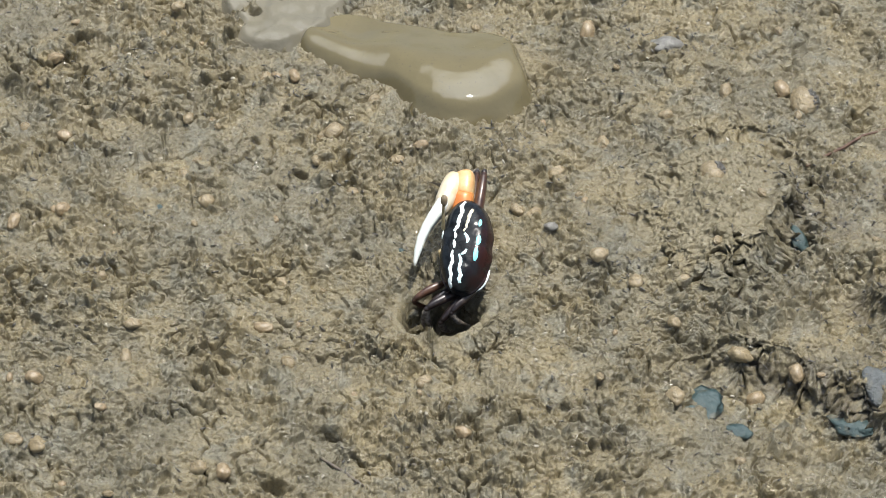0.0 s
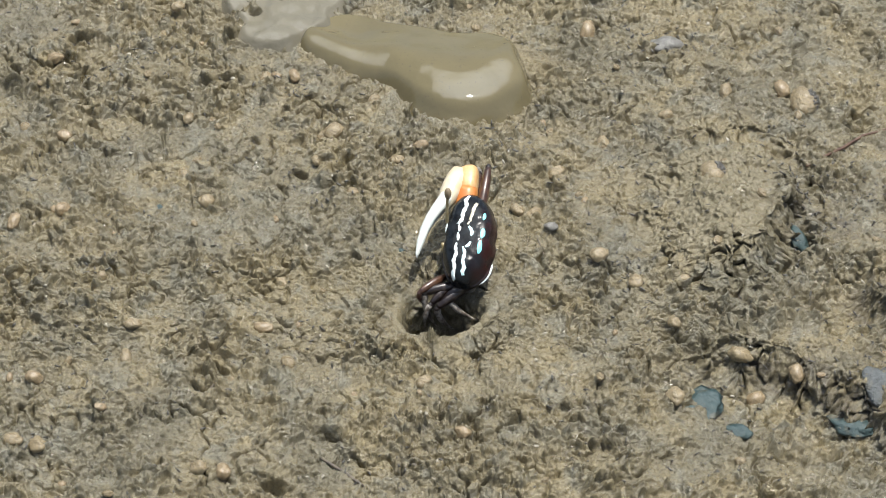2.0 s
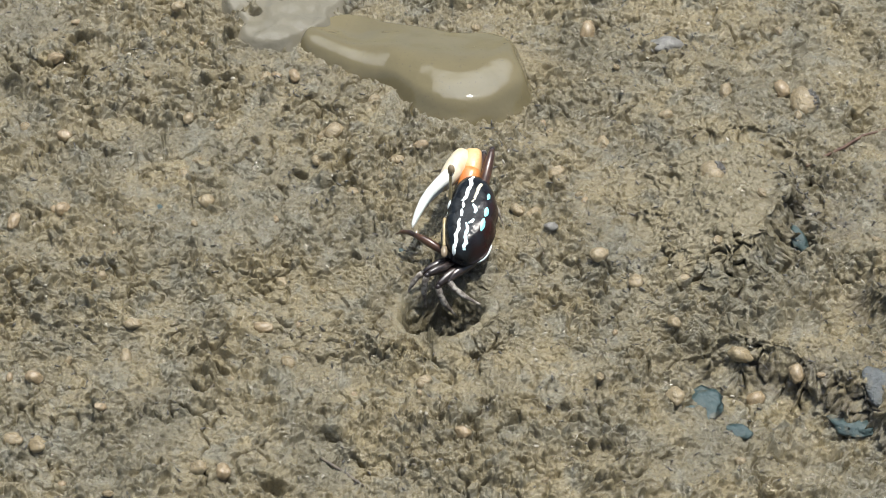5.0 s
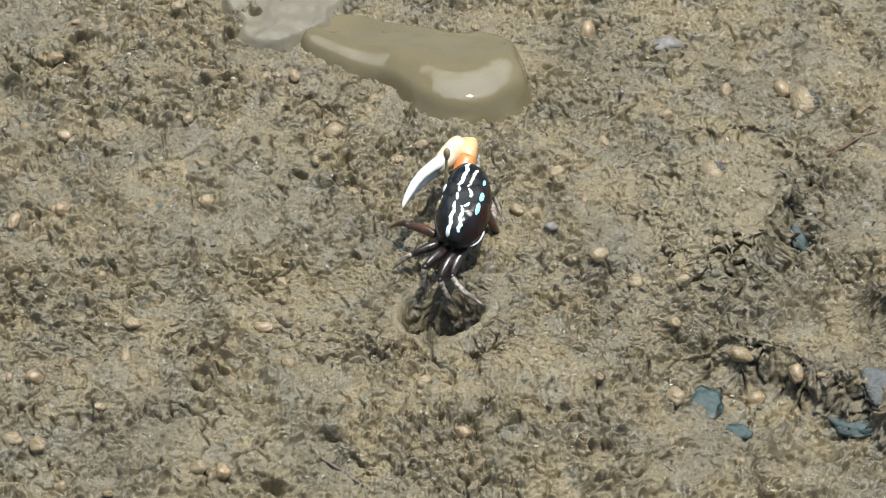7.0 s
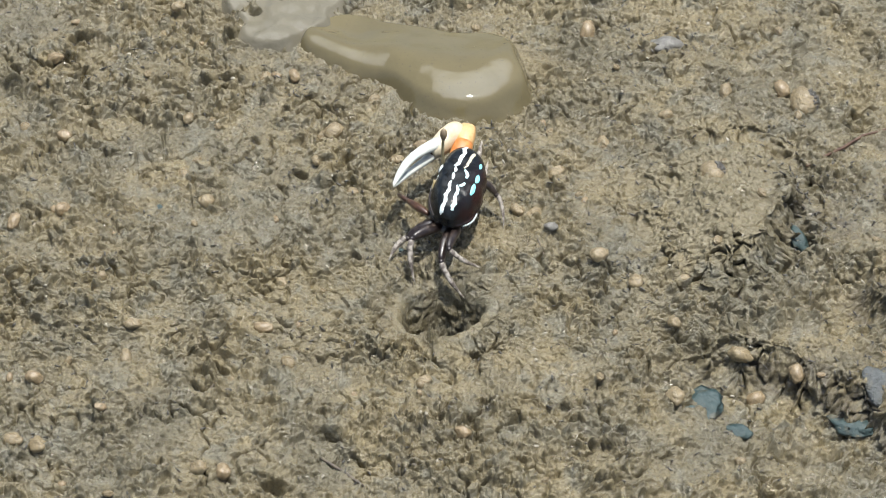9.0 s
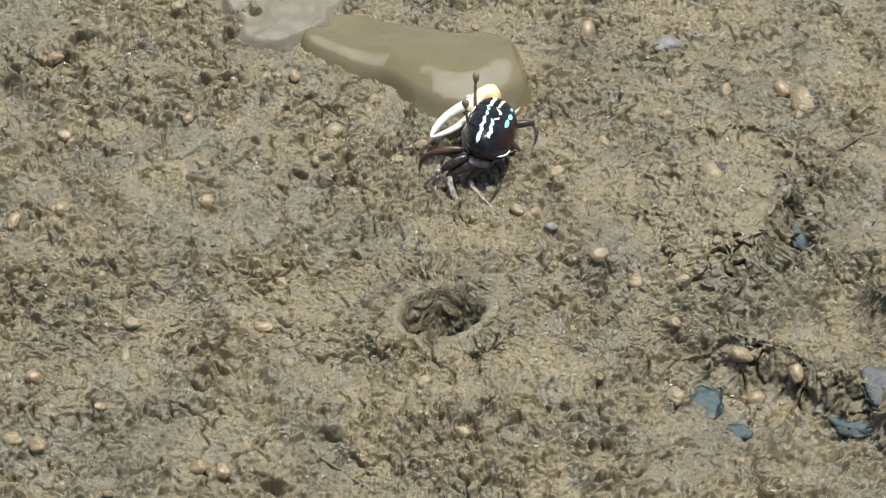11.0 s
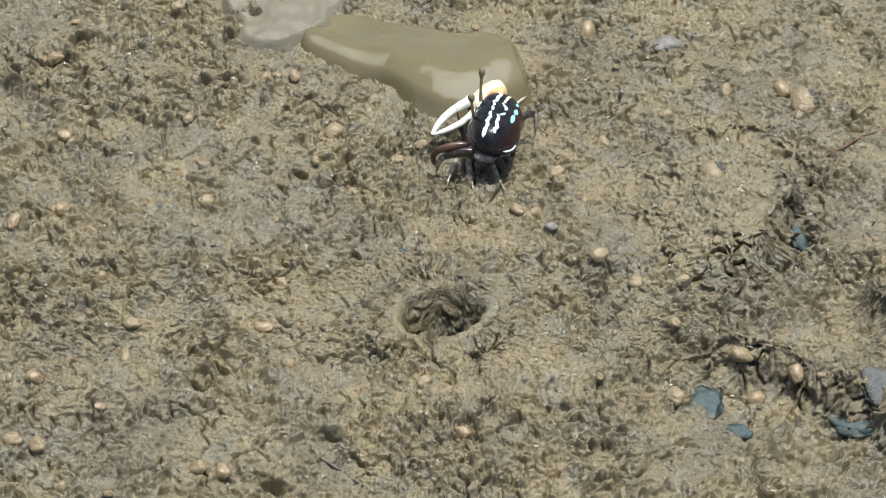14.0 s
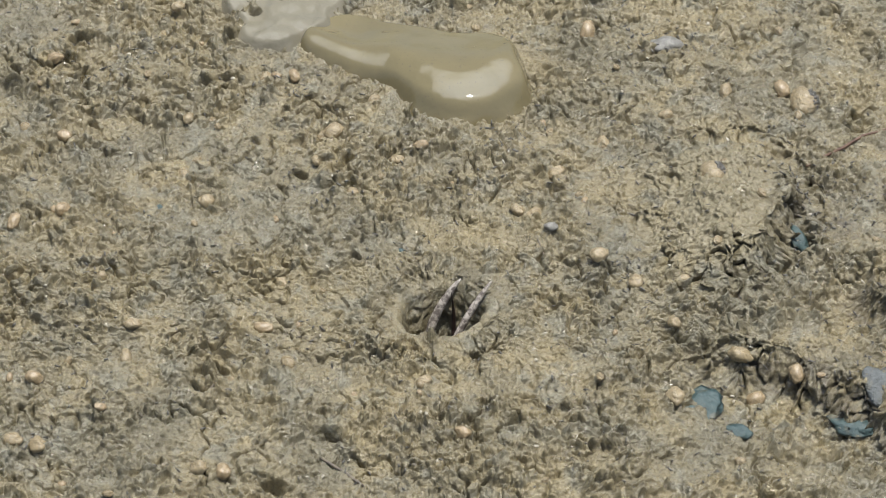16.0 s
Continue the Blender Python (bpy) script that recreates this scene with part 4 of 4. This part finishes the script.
    part("joint_stain", blob(1.2 * MM, 1.9 * MM, 0.9 * MM, 52, 0.2, 2), TWIG_MAT, claw, "brown stain at the finger joint").location = (10.4 * MM, -0.9 * MM, 0.1 * MM)
    eyes = {}
    for side in ("right", "left"):
        st = part("eyestalk", tube(mm([(0, 0, 0), (0.6, 0, 0.02), (4, 0, 0.1), (7.5, 0, 0.1), (9, 0, 0.05)]),
                                   [0.45 * MM, 0.55 * MM, 0.42 * MM, 0.42 * MM, 0.55 * MM], 10), STALK, crab, "thin olive eyestalk")
        part("eye", tube(mm([(8.4, 0, 0), (9.0, 0, 0), (9.8, 0, 0), (10.9, 0, 0), (11.6, 0, 0), (11.9, 0, 0)]),
                         [0.5 * MM, 0.8 * MM, 0.98 * MM, 0.95 * MM, 0.6 * MM, 0.15 * MM], 12), EYE_MAT, st, "dark brown glossy eye")
        eyes[side] = st
    limbs = {}
    for key, (hip, l1, l2, w) in LEG_PLAN.items():
        small = key == "minor"
        front = key in ("minor", "R1", "R2", "R3")
        up = part("small_claw" if small else "leg", limb_upper(l1, w), LEG_RUST if front else LEG_DARK, crab,
                  "rusty small feeding claw" if small else ("red-brown walking leg" if front else "dark brown walking leg"))
        low = part("pincer" if small else "shin", limb_lower(l2, w * 0.72, key in ("R2", "R3")), LEG_RUST if small else LEG_DARK if key == "R1" else LEG_MUDDY, up, "" if key in ("minor", "R1") else "mud-flecked grey shin")
        if key in ("L1", "L2", "L3", "L4"):
            part("ridge", tube(mm([(1.0, w * 0.50, 0.1), (l1 * 0.5, w * 0.56, 0.7), (l1 - 0.8, w * 0.42, 0.2)]), [0.10 * MM, 0.17 * MM, 0.10 * MM], 6),
                 UNDERSIDE, up, "pale edge ridge")
        part("knee", joint_ring(0.2, w * 0.72), LEG_RUST if small else LEG_DARK, low)
        limbs[key] = (up, low)
    return crab, claw, arm, eyes, limbs


crab, great_claw, claw_arm, eyestalks, limbs = build_crab()

# ---- what moves ----
# seconds, place in metres, turn in degrees
CRAB_ROWS = [
    (0, 0.0055, -0.0102, 0.0090, -10.2, -26.9, 77.3), (1.8, 0.0055, -0.0102, 0.0090, -10.2, -26.9, 77.3),
    (2, 0.0064, -0.0087, 0.0100, -8.3, -23.9, 76.8), (2.5, 0.0068, -0.0034, 0.0120, -3.5, -19.5, 76.1),
    (3, 0.0063, -0.0023, 0.0120, -2.5, -17.8, 76.2), (3.5, 0.0065, -0.0024, 0.0120, -2.2, -16.6, 75.1),
    (4, 0.0067, -0.0022, 0.0120, -0.7, -16.4, 75.0), (6.0, 0.0066, -0.0020, 0.0122, 0.4, -15.6, 74.6),
    (6.5, 0.0062, -0.0004, 0.0130, 2.0, -13.8, 73.9), (7, 0.0051, 0.0020, 0.0140, 3.9, -10.8, 73.8),
    (7.5, 0.0026, 0.0028, 0.0140, 3.9, -10.6, 73.1), (8, 0.0028, 0.0032, 0.0140, 4.1, -10.0, 73.1),
    (8.5, 0.0031, 0.0037, 0.0140, 4.7, -9.6, 72.3), (9, 0.0037, 0.0098, 0.0140, 6.9, -5.3, 71.7),
    (9.2, 0.0049, 0.0156, 0.0140, 7.8, -1.8, 72.9), (10.2, 0.0105, 0.0300, 0.0135, 7.0, 7.0, 74.5),
    (11.3, 0.0136, 0.0380, 0.0130, 5.8, 13.3, 75.7), (11.5, 0.0140, 0.0382, 0.0130, 5.8, 13.3, 75.7),
    (12, 0.0146, 0.0386, 0.0130, 6.7, 13.5, 76.1), (12.5, 0.0147, 0.0389, 0.0130, 6.0, 12.8, 76.2),
    (13.5, 0.0146, 0.0389, 0.0130, 6.5, 12.7, 75.6), (14.2, 0.0145, 0.0389, 0.0130, 6.3, 12.9, 75.9),
    (14.5, 0.0121, 0.0340, 0.0130, 16.1, 18.0, 82.4), (14.9, 0.0128, 0.0300, 0.0140, 15.3, 16.6, 83.1),
    (15, 0.0130, 0.0295, 0.0140, 15.3, 16.4, 83.1), (15.2, 0.0132, 0.0112, 0.0140, 9.0, -2.0, 77.5),
    (15.5, 0.0136, 0.0087, 0.0140, 8.3, -4.4, 76.8), (15.7, 0.0130, 0.0080, 0.0140, 8.3, -5.4, 76.8),
    (15.8, 0.0094, -0.0004, 0.0100, 4.2, -20.7, 74.0), (15.9, 0.0010, -0.0255, -0.0100, -8.0, -55.0, 74.0),
    (15.96, 0.0010, -0.0310, -0.0355, -12.0, -68.0, 74.0), (16, 0.0010, -0.0310, -0.0355, -12.0, -68.0, 74.0)]
# great claw in the crab's space: seconds, wrist, tip, upper-finger direction
CLAW_ROWS = [
    (0, 20.2, 6.6, -0.2, -6.7, 11.3, 3.6, 0, -0.35, 0.93), (1.8, 20.2, 6.6, -0.2, -6.7, 11.3, 3.6, 0, -0.35, 0.93),
    (2.5, 20.2, 6.6, -0.2, -6.3, 13.3, 3.0, 0, -0.3, 0.93), (4, 20.2, 6.6, -0.2, -6.2, 13.6, 2.5, 0, -0.3, 0.93),
    (6.5, 20.2, 6.6, -0.2, -6.2, 13.2, 3.8, 0, -0.2, 0.93), (7, 20.2, 6.6, -0.2, -5.9, 14.7, 2.0, 0, -0.1, 0.93),
    (7.5, 20.2, 6.6, -0.2, -5.8, 15.1, 1.4, 0, 0.1, 0.9), (8.5, 20.2, 6.6, -0.2, -5.4, 16.2, 0.2, 0, 0.15, 0.9),
    (9, 20.2, 6.6, -0.2, -5.5, 15.9, -0.2, 0, 0.2, 0.9), (9.2, 20.2, 6.6, -0.2, -5.4, 16.1, -1.7, 0, 0.25, 0.9),
    (11.3, 20.2, 3.8, -0.3, -5.8, 15.2, -5.3, 0.19, 0.63, 0.47), (12.5, 20.2, 3.8, -0.3, -5.0, 16.5, -6.7, 0.19, 0.63, 0.47),
    (14.2, 20.2, 3.8, -0.3, -5.0, 16.4, -6.8, 0.19, 0.63, 0.47), (14.5, 17.6, 2.6, -0.3, -9.5, 9.4, -4.7, 0.1, 0.4, 0.6),
    (15, 17.6, 2.6, -0.3, -9.4, 10.2, -3.1, 0.1, 0.4, 0.6), (15.5, 17.6, 3.4, -0.3, -8.4, 8.6, 0.3, 0, 0.1, 0.9),
    (15.8, 17.6, 2.6, -0.3, -9.0, 7.4, 3.0, 0, 0.0, 0.9), (16, 14.0, 6.0, -4.0, -12.0, 9.0, -3.0, 0, 0.0, 0.9)]
# where the knees point: seconds, place in mm
KNEES = {
    "minor": [(6.5, -13.0, 5.0, 6), (7.5, -15.2, 7.0, 6), (8.5, -14.5, 9.0, 7), (9.2, -12.5, 17.0, 8)],
    "L1": [(6.5, -9.0, -9.0, 5), (7.5, -9.7, -8.4, 5), (8.5, -10.5, -2.0, 5), (9.2, -10.4, 4.0, 6)],
    "L2": [(0, -6.0, -22.9, -4), (2.5, -7.1, -18.3, -2), (4, -7.1, -18.2, -1), (7.5, -8.0, -18.5, 3), (9, -8.2, -9.0, 5), (11.5, 7.0, 35.5, 7), (14, 7.2, 35.0, 7), (14.9, 8.1, 20.8, 6), (15.5, 4.3, -10.0, 3), (15.8, -2.2, -18.4, -4)],
    "L3": [(0, -2.2, -25.3, -6), (2.5, -1.8, -20.6, -3), (4, -1.8, -20.6, -2), (7.5, -2.6, -20.0, 3), (9, -2.4, -16.0, 4), (11.5, 10.8, 31.8, 7), (14, 11.0, 31.3, 7), (14.9, 12.0, 17.1, 6), (15.5, 8.4, -8.8, 4), (15.8, 1.7, -19.6, -5)],
    "L4": [(0, 2.5, -23.5, -6), (2.5, 2.6, -18.2, 1), (4, 2.6, -17.5, 2), (7.5, 2.2, -16.0, 3), (9, 4.2, -12.5, 5), (11.5, 14.8, 31.8, 7), (14, 15.0, 31.5, 7), (14.9, 17.0, 17.1, 6), (15.5, 13.7, -4.2, 4), (15.8, 7.1, -19.5, -3)],
    "R4": [(0, 13.2, 13.9, 8), (2.5, 13.8, 13.9, 8), (8, 14.0, 14.4, 8), (9, 15.9, 18.4, 8), (11.5, 26.0, 49.3, 9), (14, 26.0, 49.3, 9), (15, 23.6, 33.8, 8), (15.5, 23.0, 17.7, 8), (15.8, 22.2, 14.8, 8)],
    "R2": [(15.8, -1.4, -18.5, -12.0), (16, -1.4, -18.5, -12.0)],
    "R3": [(15.8, 4.4, -24.0, -7.0), (16, 4.4, -24.0, -7.0)],
}
# feet on the mud or in the shaft: seconds, place in mm
FEET = {
        "minor": [(0, -3.0, -15.3, -8), (2, -3.7, -16.3, -6), (2.5, -6.0, -13.6, 0), (3.5, -7.6, -7.8, 1), (4, -10.0, -3.2, 2), (6.5, -14.7, 5.5, 2),
           (7, -17.1, 6.9, 2), (8, -19.2, 8.6, 2), (8.5, -17.6, 12.1, 2), (9, -14.6, 20.6, 4), (9.2, -14.9, 24.2, 3), (11.5, -5.1, 33.1, 1), (12.5,
           -3.2, 31.7, 1), (14, -2.9, 31.9, 1), (14.5, 1.0, 32.6, 1), (15, 1.0, 29.7, 1), (15.2, 5.9, 2.3, 4), (15.5, 6.2, 1.9, 4), (15.7, 5.6, 1.6,
           3), (15.8, -3.0, -6.9, -2), (15.9, -6.1, -9.8, -12), (16, -7.0, -1.6, -24)],
        "L1": [(0, -5.3, -20.1, -12), (2, -5.3, -21.1, -10), (2.5, -8.4, -18.7, -8), (4, -9.1, -17.3, -4), (6.5, -13.0, -11.3, 0), (7, -14.3, -8.6,
           0), (8, -14.9, -4.9, 0), (9, -15.6, -4.9, 0), (9.2, -14.7, -2.1, 0), (11.5, -5.1, 33.8, 0), (12.5, -2.9, 32.6, 0), (14, -2.9, 33.1, 0),
           (14.5, 0.0, 29.4, 0), (15, 1.0, 22.8, 0), (15.2, 0.2, -6.7, 0), (15.5, 0.3, -8.6, 0), (15.7, -0.6, -9.0, 0), (15.8, -3.7, -15.3, -8),
           (15.9, -6.2, -8.3, -22), (16, -6.2, -0.0, -32)],
        "L2": [(0, -2.2, -19.1, -14), (2, -2.2, -18.9, -12), (2.5, -4.5, -16.5, -10), (4, -5.0, -16.4, -8), (6.5, -5.0, -16.3, -7), (7, -5.0, -15.1,
           -6), (8, -7.6, -16.1, -4), (9, -8.0, -13.7, -1), (9.2, -8.7, -9.0, 0), (11.5, 0.0, 28.4, 0), (12.5, 0.2, 28.4, 0), (14, 0.2, 28.4, 0),
           (14.5, 3.5, 18.0, 0), (15, 1.9, 24.0, 0), (15.2, 2.5, -18.3, -2), (15.5, 3.7, -17.7, -3), (15.7, 3.2, -18.4, -3), (15.8, -1.4, -15.7, -14),
           (15.9, -3.0, -6.4, -26), (16, -3.9, 3.0, -36)],
        "L3": [(0, 2.5, -17.0, -16), (2, 2.5, -17.9, -14), (2.5, 4.8, -17.6, -9), (4, 4.3, -18.7, -9), (6.5, 3.3, -17.6, -9), (7, 4.3, -16.4, -8), (8,
           5.9, -16.3, -7), (9, 5.9, -15.5, -5), (9.2, 4.3, -13.9, -5), (11.5, 8.6, 22.8, 0), (12.5, 8.9, 22.8, 0), (14, 8.9, 22.8, 0), (14.5, 8.6,
           22.8, 0), (15, 8.0, 9.6, 0), (15.2, 8.6, -20.6, -3), (15.5, 8.9, -19.5, -3), (15.7, 8.3, -19.5, -4), (15.8, 2.5, -15.8, -16), (15.9, 1.0,
           -4.3, -28), (16, 0.2, 5.1, -38)],
        "L4": [(0, 7.9, -18.9, -12), (2, 9.4, -19.9, -9), (2.5, 11.0, -20.2, -4), (4, 11.1, -19.5, -4), (6.5, 11.1, -19.5, -4), (7, 11.4, -20.4, -3),
           (8, 11.4, -19.9, -3), (9, 11.0, -8.6, 0), (9.2, 10.6, -6.7, 0), (11.5, 17.2, 22.1, 0), (12.5, 18.2, 26.5, 0), (14, 18.2, 26.5, 0), (14.5,
           17.7, 11.5, 0), (15, 17.0, 12.5, 0), (15.2, 13.6, -14.1, 0), (15.5, 13.9, -14.8, 0), (15.7, 13.6, -14.8, 0), (15.8, 8.7, -18.7, -8), (15.9,
           6.5, -8.3, -22), (16, 5.0, 2.1, -34)],
        "R1": [(0, -4.5, 28.1, 2), (2, -3.0, 30.7, 2), (2.5, -2.2, 30.7, 1), (4, -3.8, 31.9, 1), (6.5, -3.0, 33.1, 1), (8, -3.1, 37.6, 1), (9, -2.3,
           43.0, 1), (9.2, -1.5, 46.8, 1), (11.5, 16.5, 57.8, 3), (14, 17.3, 58.3, 3), (14.5, 14.3, 53.2, 3), (15, 14.8, 50.6, 2), (15.2, 15.5, 41.8,
           1), (15.7, 15.8, 41.1, 1), (15.8, 7.4, 30.7, 1), (15.9, 4.9, 7.3, 0), (16, 2.5, -14.8, 0)],
        "R2": [(0, 7.8, 26.8, 1), (2, 9.0, 31.2, 1), (2.5, 10.3, 34.9, 1), (4, 10.3, 34.9, 1), (6.5, 10.3, 37.3, 1), (8, 10.3, 41.1, 1), (9, 11.2,
           44.8, 1), (9.2, 12.3, 49.8, 1), (11.5, 20.3, 63.5, 3), (14, 21.0, 64.0, 3), (14.5, 17.3, 57.6, 3), (15, 17.8, 55.5, 2), (15.2, 17.1, 41.1,
           1), (15.7, 17.4, 41.1, 1), (15.8, 15.3, 26.3, 1), (15.9, 9.6, 4.9, 0), (16, 4.3, -12.9, 1)],
        "R3": [(0, 9.9, 23.1, 0), (2, 11.1, 23.8, 0), (2.5, 12.5, 27.4, 0), (4, 12.8, 27.4, 0), (6.5, 12.1, 28.7, 0), (8, 12.0, 31.1, 0), (9, 12.9,
           36.8, 0), (9.2, 14.5, 42.2, 0), (11.5, 24.9, 68.9, 0), (14, 25.7, 69.7, 0), (14.5, 23.0, 58.6, 0), (15, 23.8, 54.8, 0), (15.2, 24.3, 37.3,
           0), (15.7, 24.3, 36.8, 0), (15.8, 21.6, 22.6, 0), (15.9, 13.5, 2.6, 0), (16, 13.0, -17.0, 4)],
        "R4": [(0, 13.2, 10.1, 0), (2, 15.4, 9.2, 0), (2.5, 16.7, 9.6, 0), (4, 17.0, 9.2, 0), (6.5, 17.2, 9.6, 0), (7, 17.2, 9.6, 0), (8, 16.7, 9.6,
           0), (9, 17.2, 9.2, 0), (9.2, 20.7, 16.8, 0), (11.5, 26.0, 50.8, 0), (12.5, 25.9, 51.8, 0), (14, 25.9, 51.8, 0), (14.5, 25.3, 28.9, 0), (15,
           24.9, 28.4, 0), (15.2, 25.4, 10.8, 0), (15.5, 25.2, 9.6, 0), (15.7, 25.2, 9.6, 0), (15.8, 24.3, 9.6, 0), (15.9, 18.1, -2.1, 0), (16, 12.1,
           -12.7, -4)],
}


def crab_pose(t):
    for a, c in zip(CRAB_ROWS, CRAB_ROWS[1:]):
        if a[0] <= t <= c[0]:
            s = (t - a[0]) / (c[0] - a[0])
            return pose(*a[1:]).lerp(pose(*c[1:]), s)
    return pose(*CRAB_ROWS[-1][1:])


def along(rows, t):
    return [float(np.interp(t if t < 15.95 else 16.0, [r[0] for r in rows], [r[k] for r in rows])) for k in range(1, len(rows[0]))]


def frame_of(origin, ahead, up):
    """A pose at origin with x ahead and z as near to up as may be."""
    x = Vector(ahead).normalized()
    y = Vector(up).cross(x).normalized()
    z = x.cross(y)
    return Matrix.Translation(origin) @ Matrix((x, y, z)).transposed().to_4x4()


def limb_rows(key):
    hip, l1, l2, _ = LEG_PLAN[key]
    hip, l1, l2 = Vector(hip) * MM, l1 * MM, l2 * MM
    uppers, lowers = [], []
    for t in [r[0] for r in CRAB_ROWS]:
        m = crab_pose(t)
        inv = m.inverted()
        foot = inv @ (Vector(along(FEET[key], t)) * MM)
        up = inv.to_3x3() @ Vector((0, 0, 1))
        out = Vector((hip.x, 0, 0)).normalized()
        ahead = inv.to_3x3() @ Vector((1, 0, 0))
        if key in KNEES and KNEES[key][0][0] <= t <= (9.2 if key in ("minor", "L1") else CLIP):
            pole = inv @ (Vector(along(KNEES[key], t)) * MM) - hip
        elif key in ("R2", "R3"):
            pole = up * float(np.interp(t, [9.2, 11.0], [0.3, -0.3])) + out * 1.0
            hide = float(np.interp(t, [6.5, 7.0, 10.2, 11.3, 15.0, 15.2], [0, 1, 1, 0, 0, 1]))
            hide *= 1.0 if key == "R2" else 0.75
            pole = pole * (1 - hide) + hide * (out * (0.1 if key == "R2" else 0.5) - up)
        elif key == "R1":
            pole = up * float(np.interp(t, [9.2, 11.0], [1.0, -0.4])) + out
        else:
            pole = up + out * 0.15
        d = foot - hip
        reach = min(max(d.length, abs(l1 - l2) * 1.15), (l1 + l2) * 0.985)
        way = d.normalized()
        a = (l1 * l1 - l2 * l2 + reach * reach) / (2 * reach)
        rise = math.sqrt(max(l1 * l1 - a * a, 0))
        bent = (pole - way * pole.dot(way)).normalized()
        knee = hip + way * a + bent * rise
        toe = hip + way * reach
        m1 = frame_of(hip, knee - hip, bent)
        m2 = frame_of(knee, toe - knee, bent)
        uppers.append((t, m1))
        lowers.append((t, m1.inverted() @ m2))
    return uppers, lowers


def motions():
    walk(crab, [(r[0], pose(*r[1:])) for r in CRAB_ROWS])
    rows = []
    for t, wx, wy, wz, tx, ty, tz, ux, uy, uz in CLAW_ROWS:
        wrist, tip = Vector((wx, wy, wz)) * MM, Vector((tx, ty, tz)) * MM
        rows.append((t, frame_of(wrist, tip - wrist, (ux, uy, uz))))
    walk(great_claw, rows)
    fold = Matrix.Translation(Vector((9, 3.2, -2.4)) * MM) @ pose(0, 0, 0, 0, 55, 20) @ Matrix.Translation(Vector((-9, -3.2, 2.4)) * MM)
    drawn_in, held = pose(-0.003, -0.0008, 0), pose(-0.0016, 0, -0.0006)
    walk(claw_arm, [(0, pose(0, 0, 0)), (9.2, pose(0, 0, 0)), (11.3, held), (14.2, held), (14.5, drawn_in), (15.8, drawn_in), (16.0, fold)])
    raised_right, raised_left = [], []
    for r in CRAB_ROWS:
        t = r[0]
        up = crab_pose(t).to_3x3().inverted() @ Vector((0.02, 0.05, 1))
        down = float(np.interp(t, [0, 9.2, 10.4, 15.6, 16.0], [1, 1, 0, 0, 1]))
        lie = Vector((-1, -0.24, float(np.interp(t, [0, 2.0, 2.5, 6.5, 7.0], [-1.2, -1.2, -0.12, -0.12, -1.2]))))
        raised_right.append((t, frame_of(Vector((4.0, 5.6, 3.4)) * MM, up, (0, 1, 0.2))))
        raised_left.append((t, frame_of(Vector((-1.6 - 2.6 * (1 - down), 5.9 - 0.4 * (1 - down), 2.2)) * MM, (up + Vector((-0.42, 0, 0))) * (1 - down) + lie * down, (0, 1, 0.2))))
    walk(eyestalks["right"], raised_right)
    walk(eyestalks["left"], raised_left)
    for key, (up, low) in limbs.items():
        uppers, lowers = limb_rows(key)
        walk(up, uppers)
        walk(low, lowers)


motions()
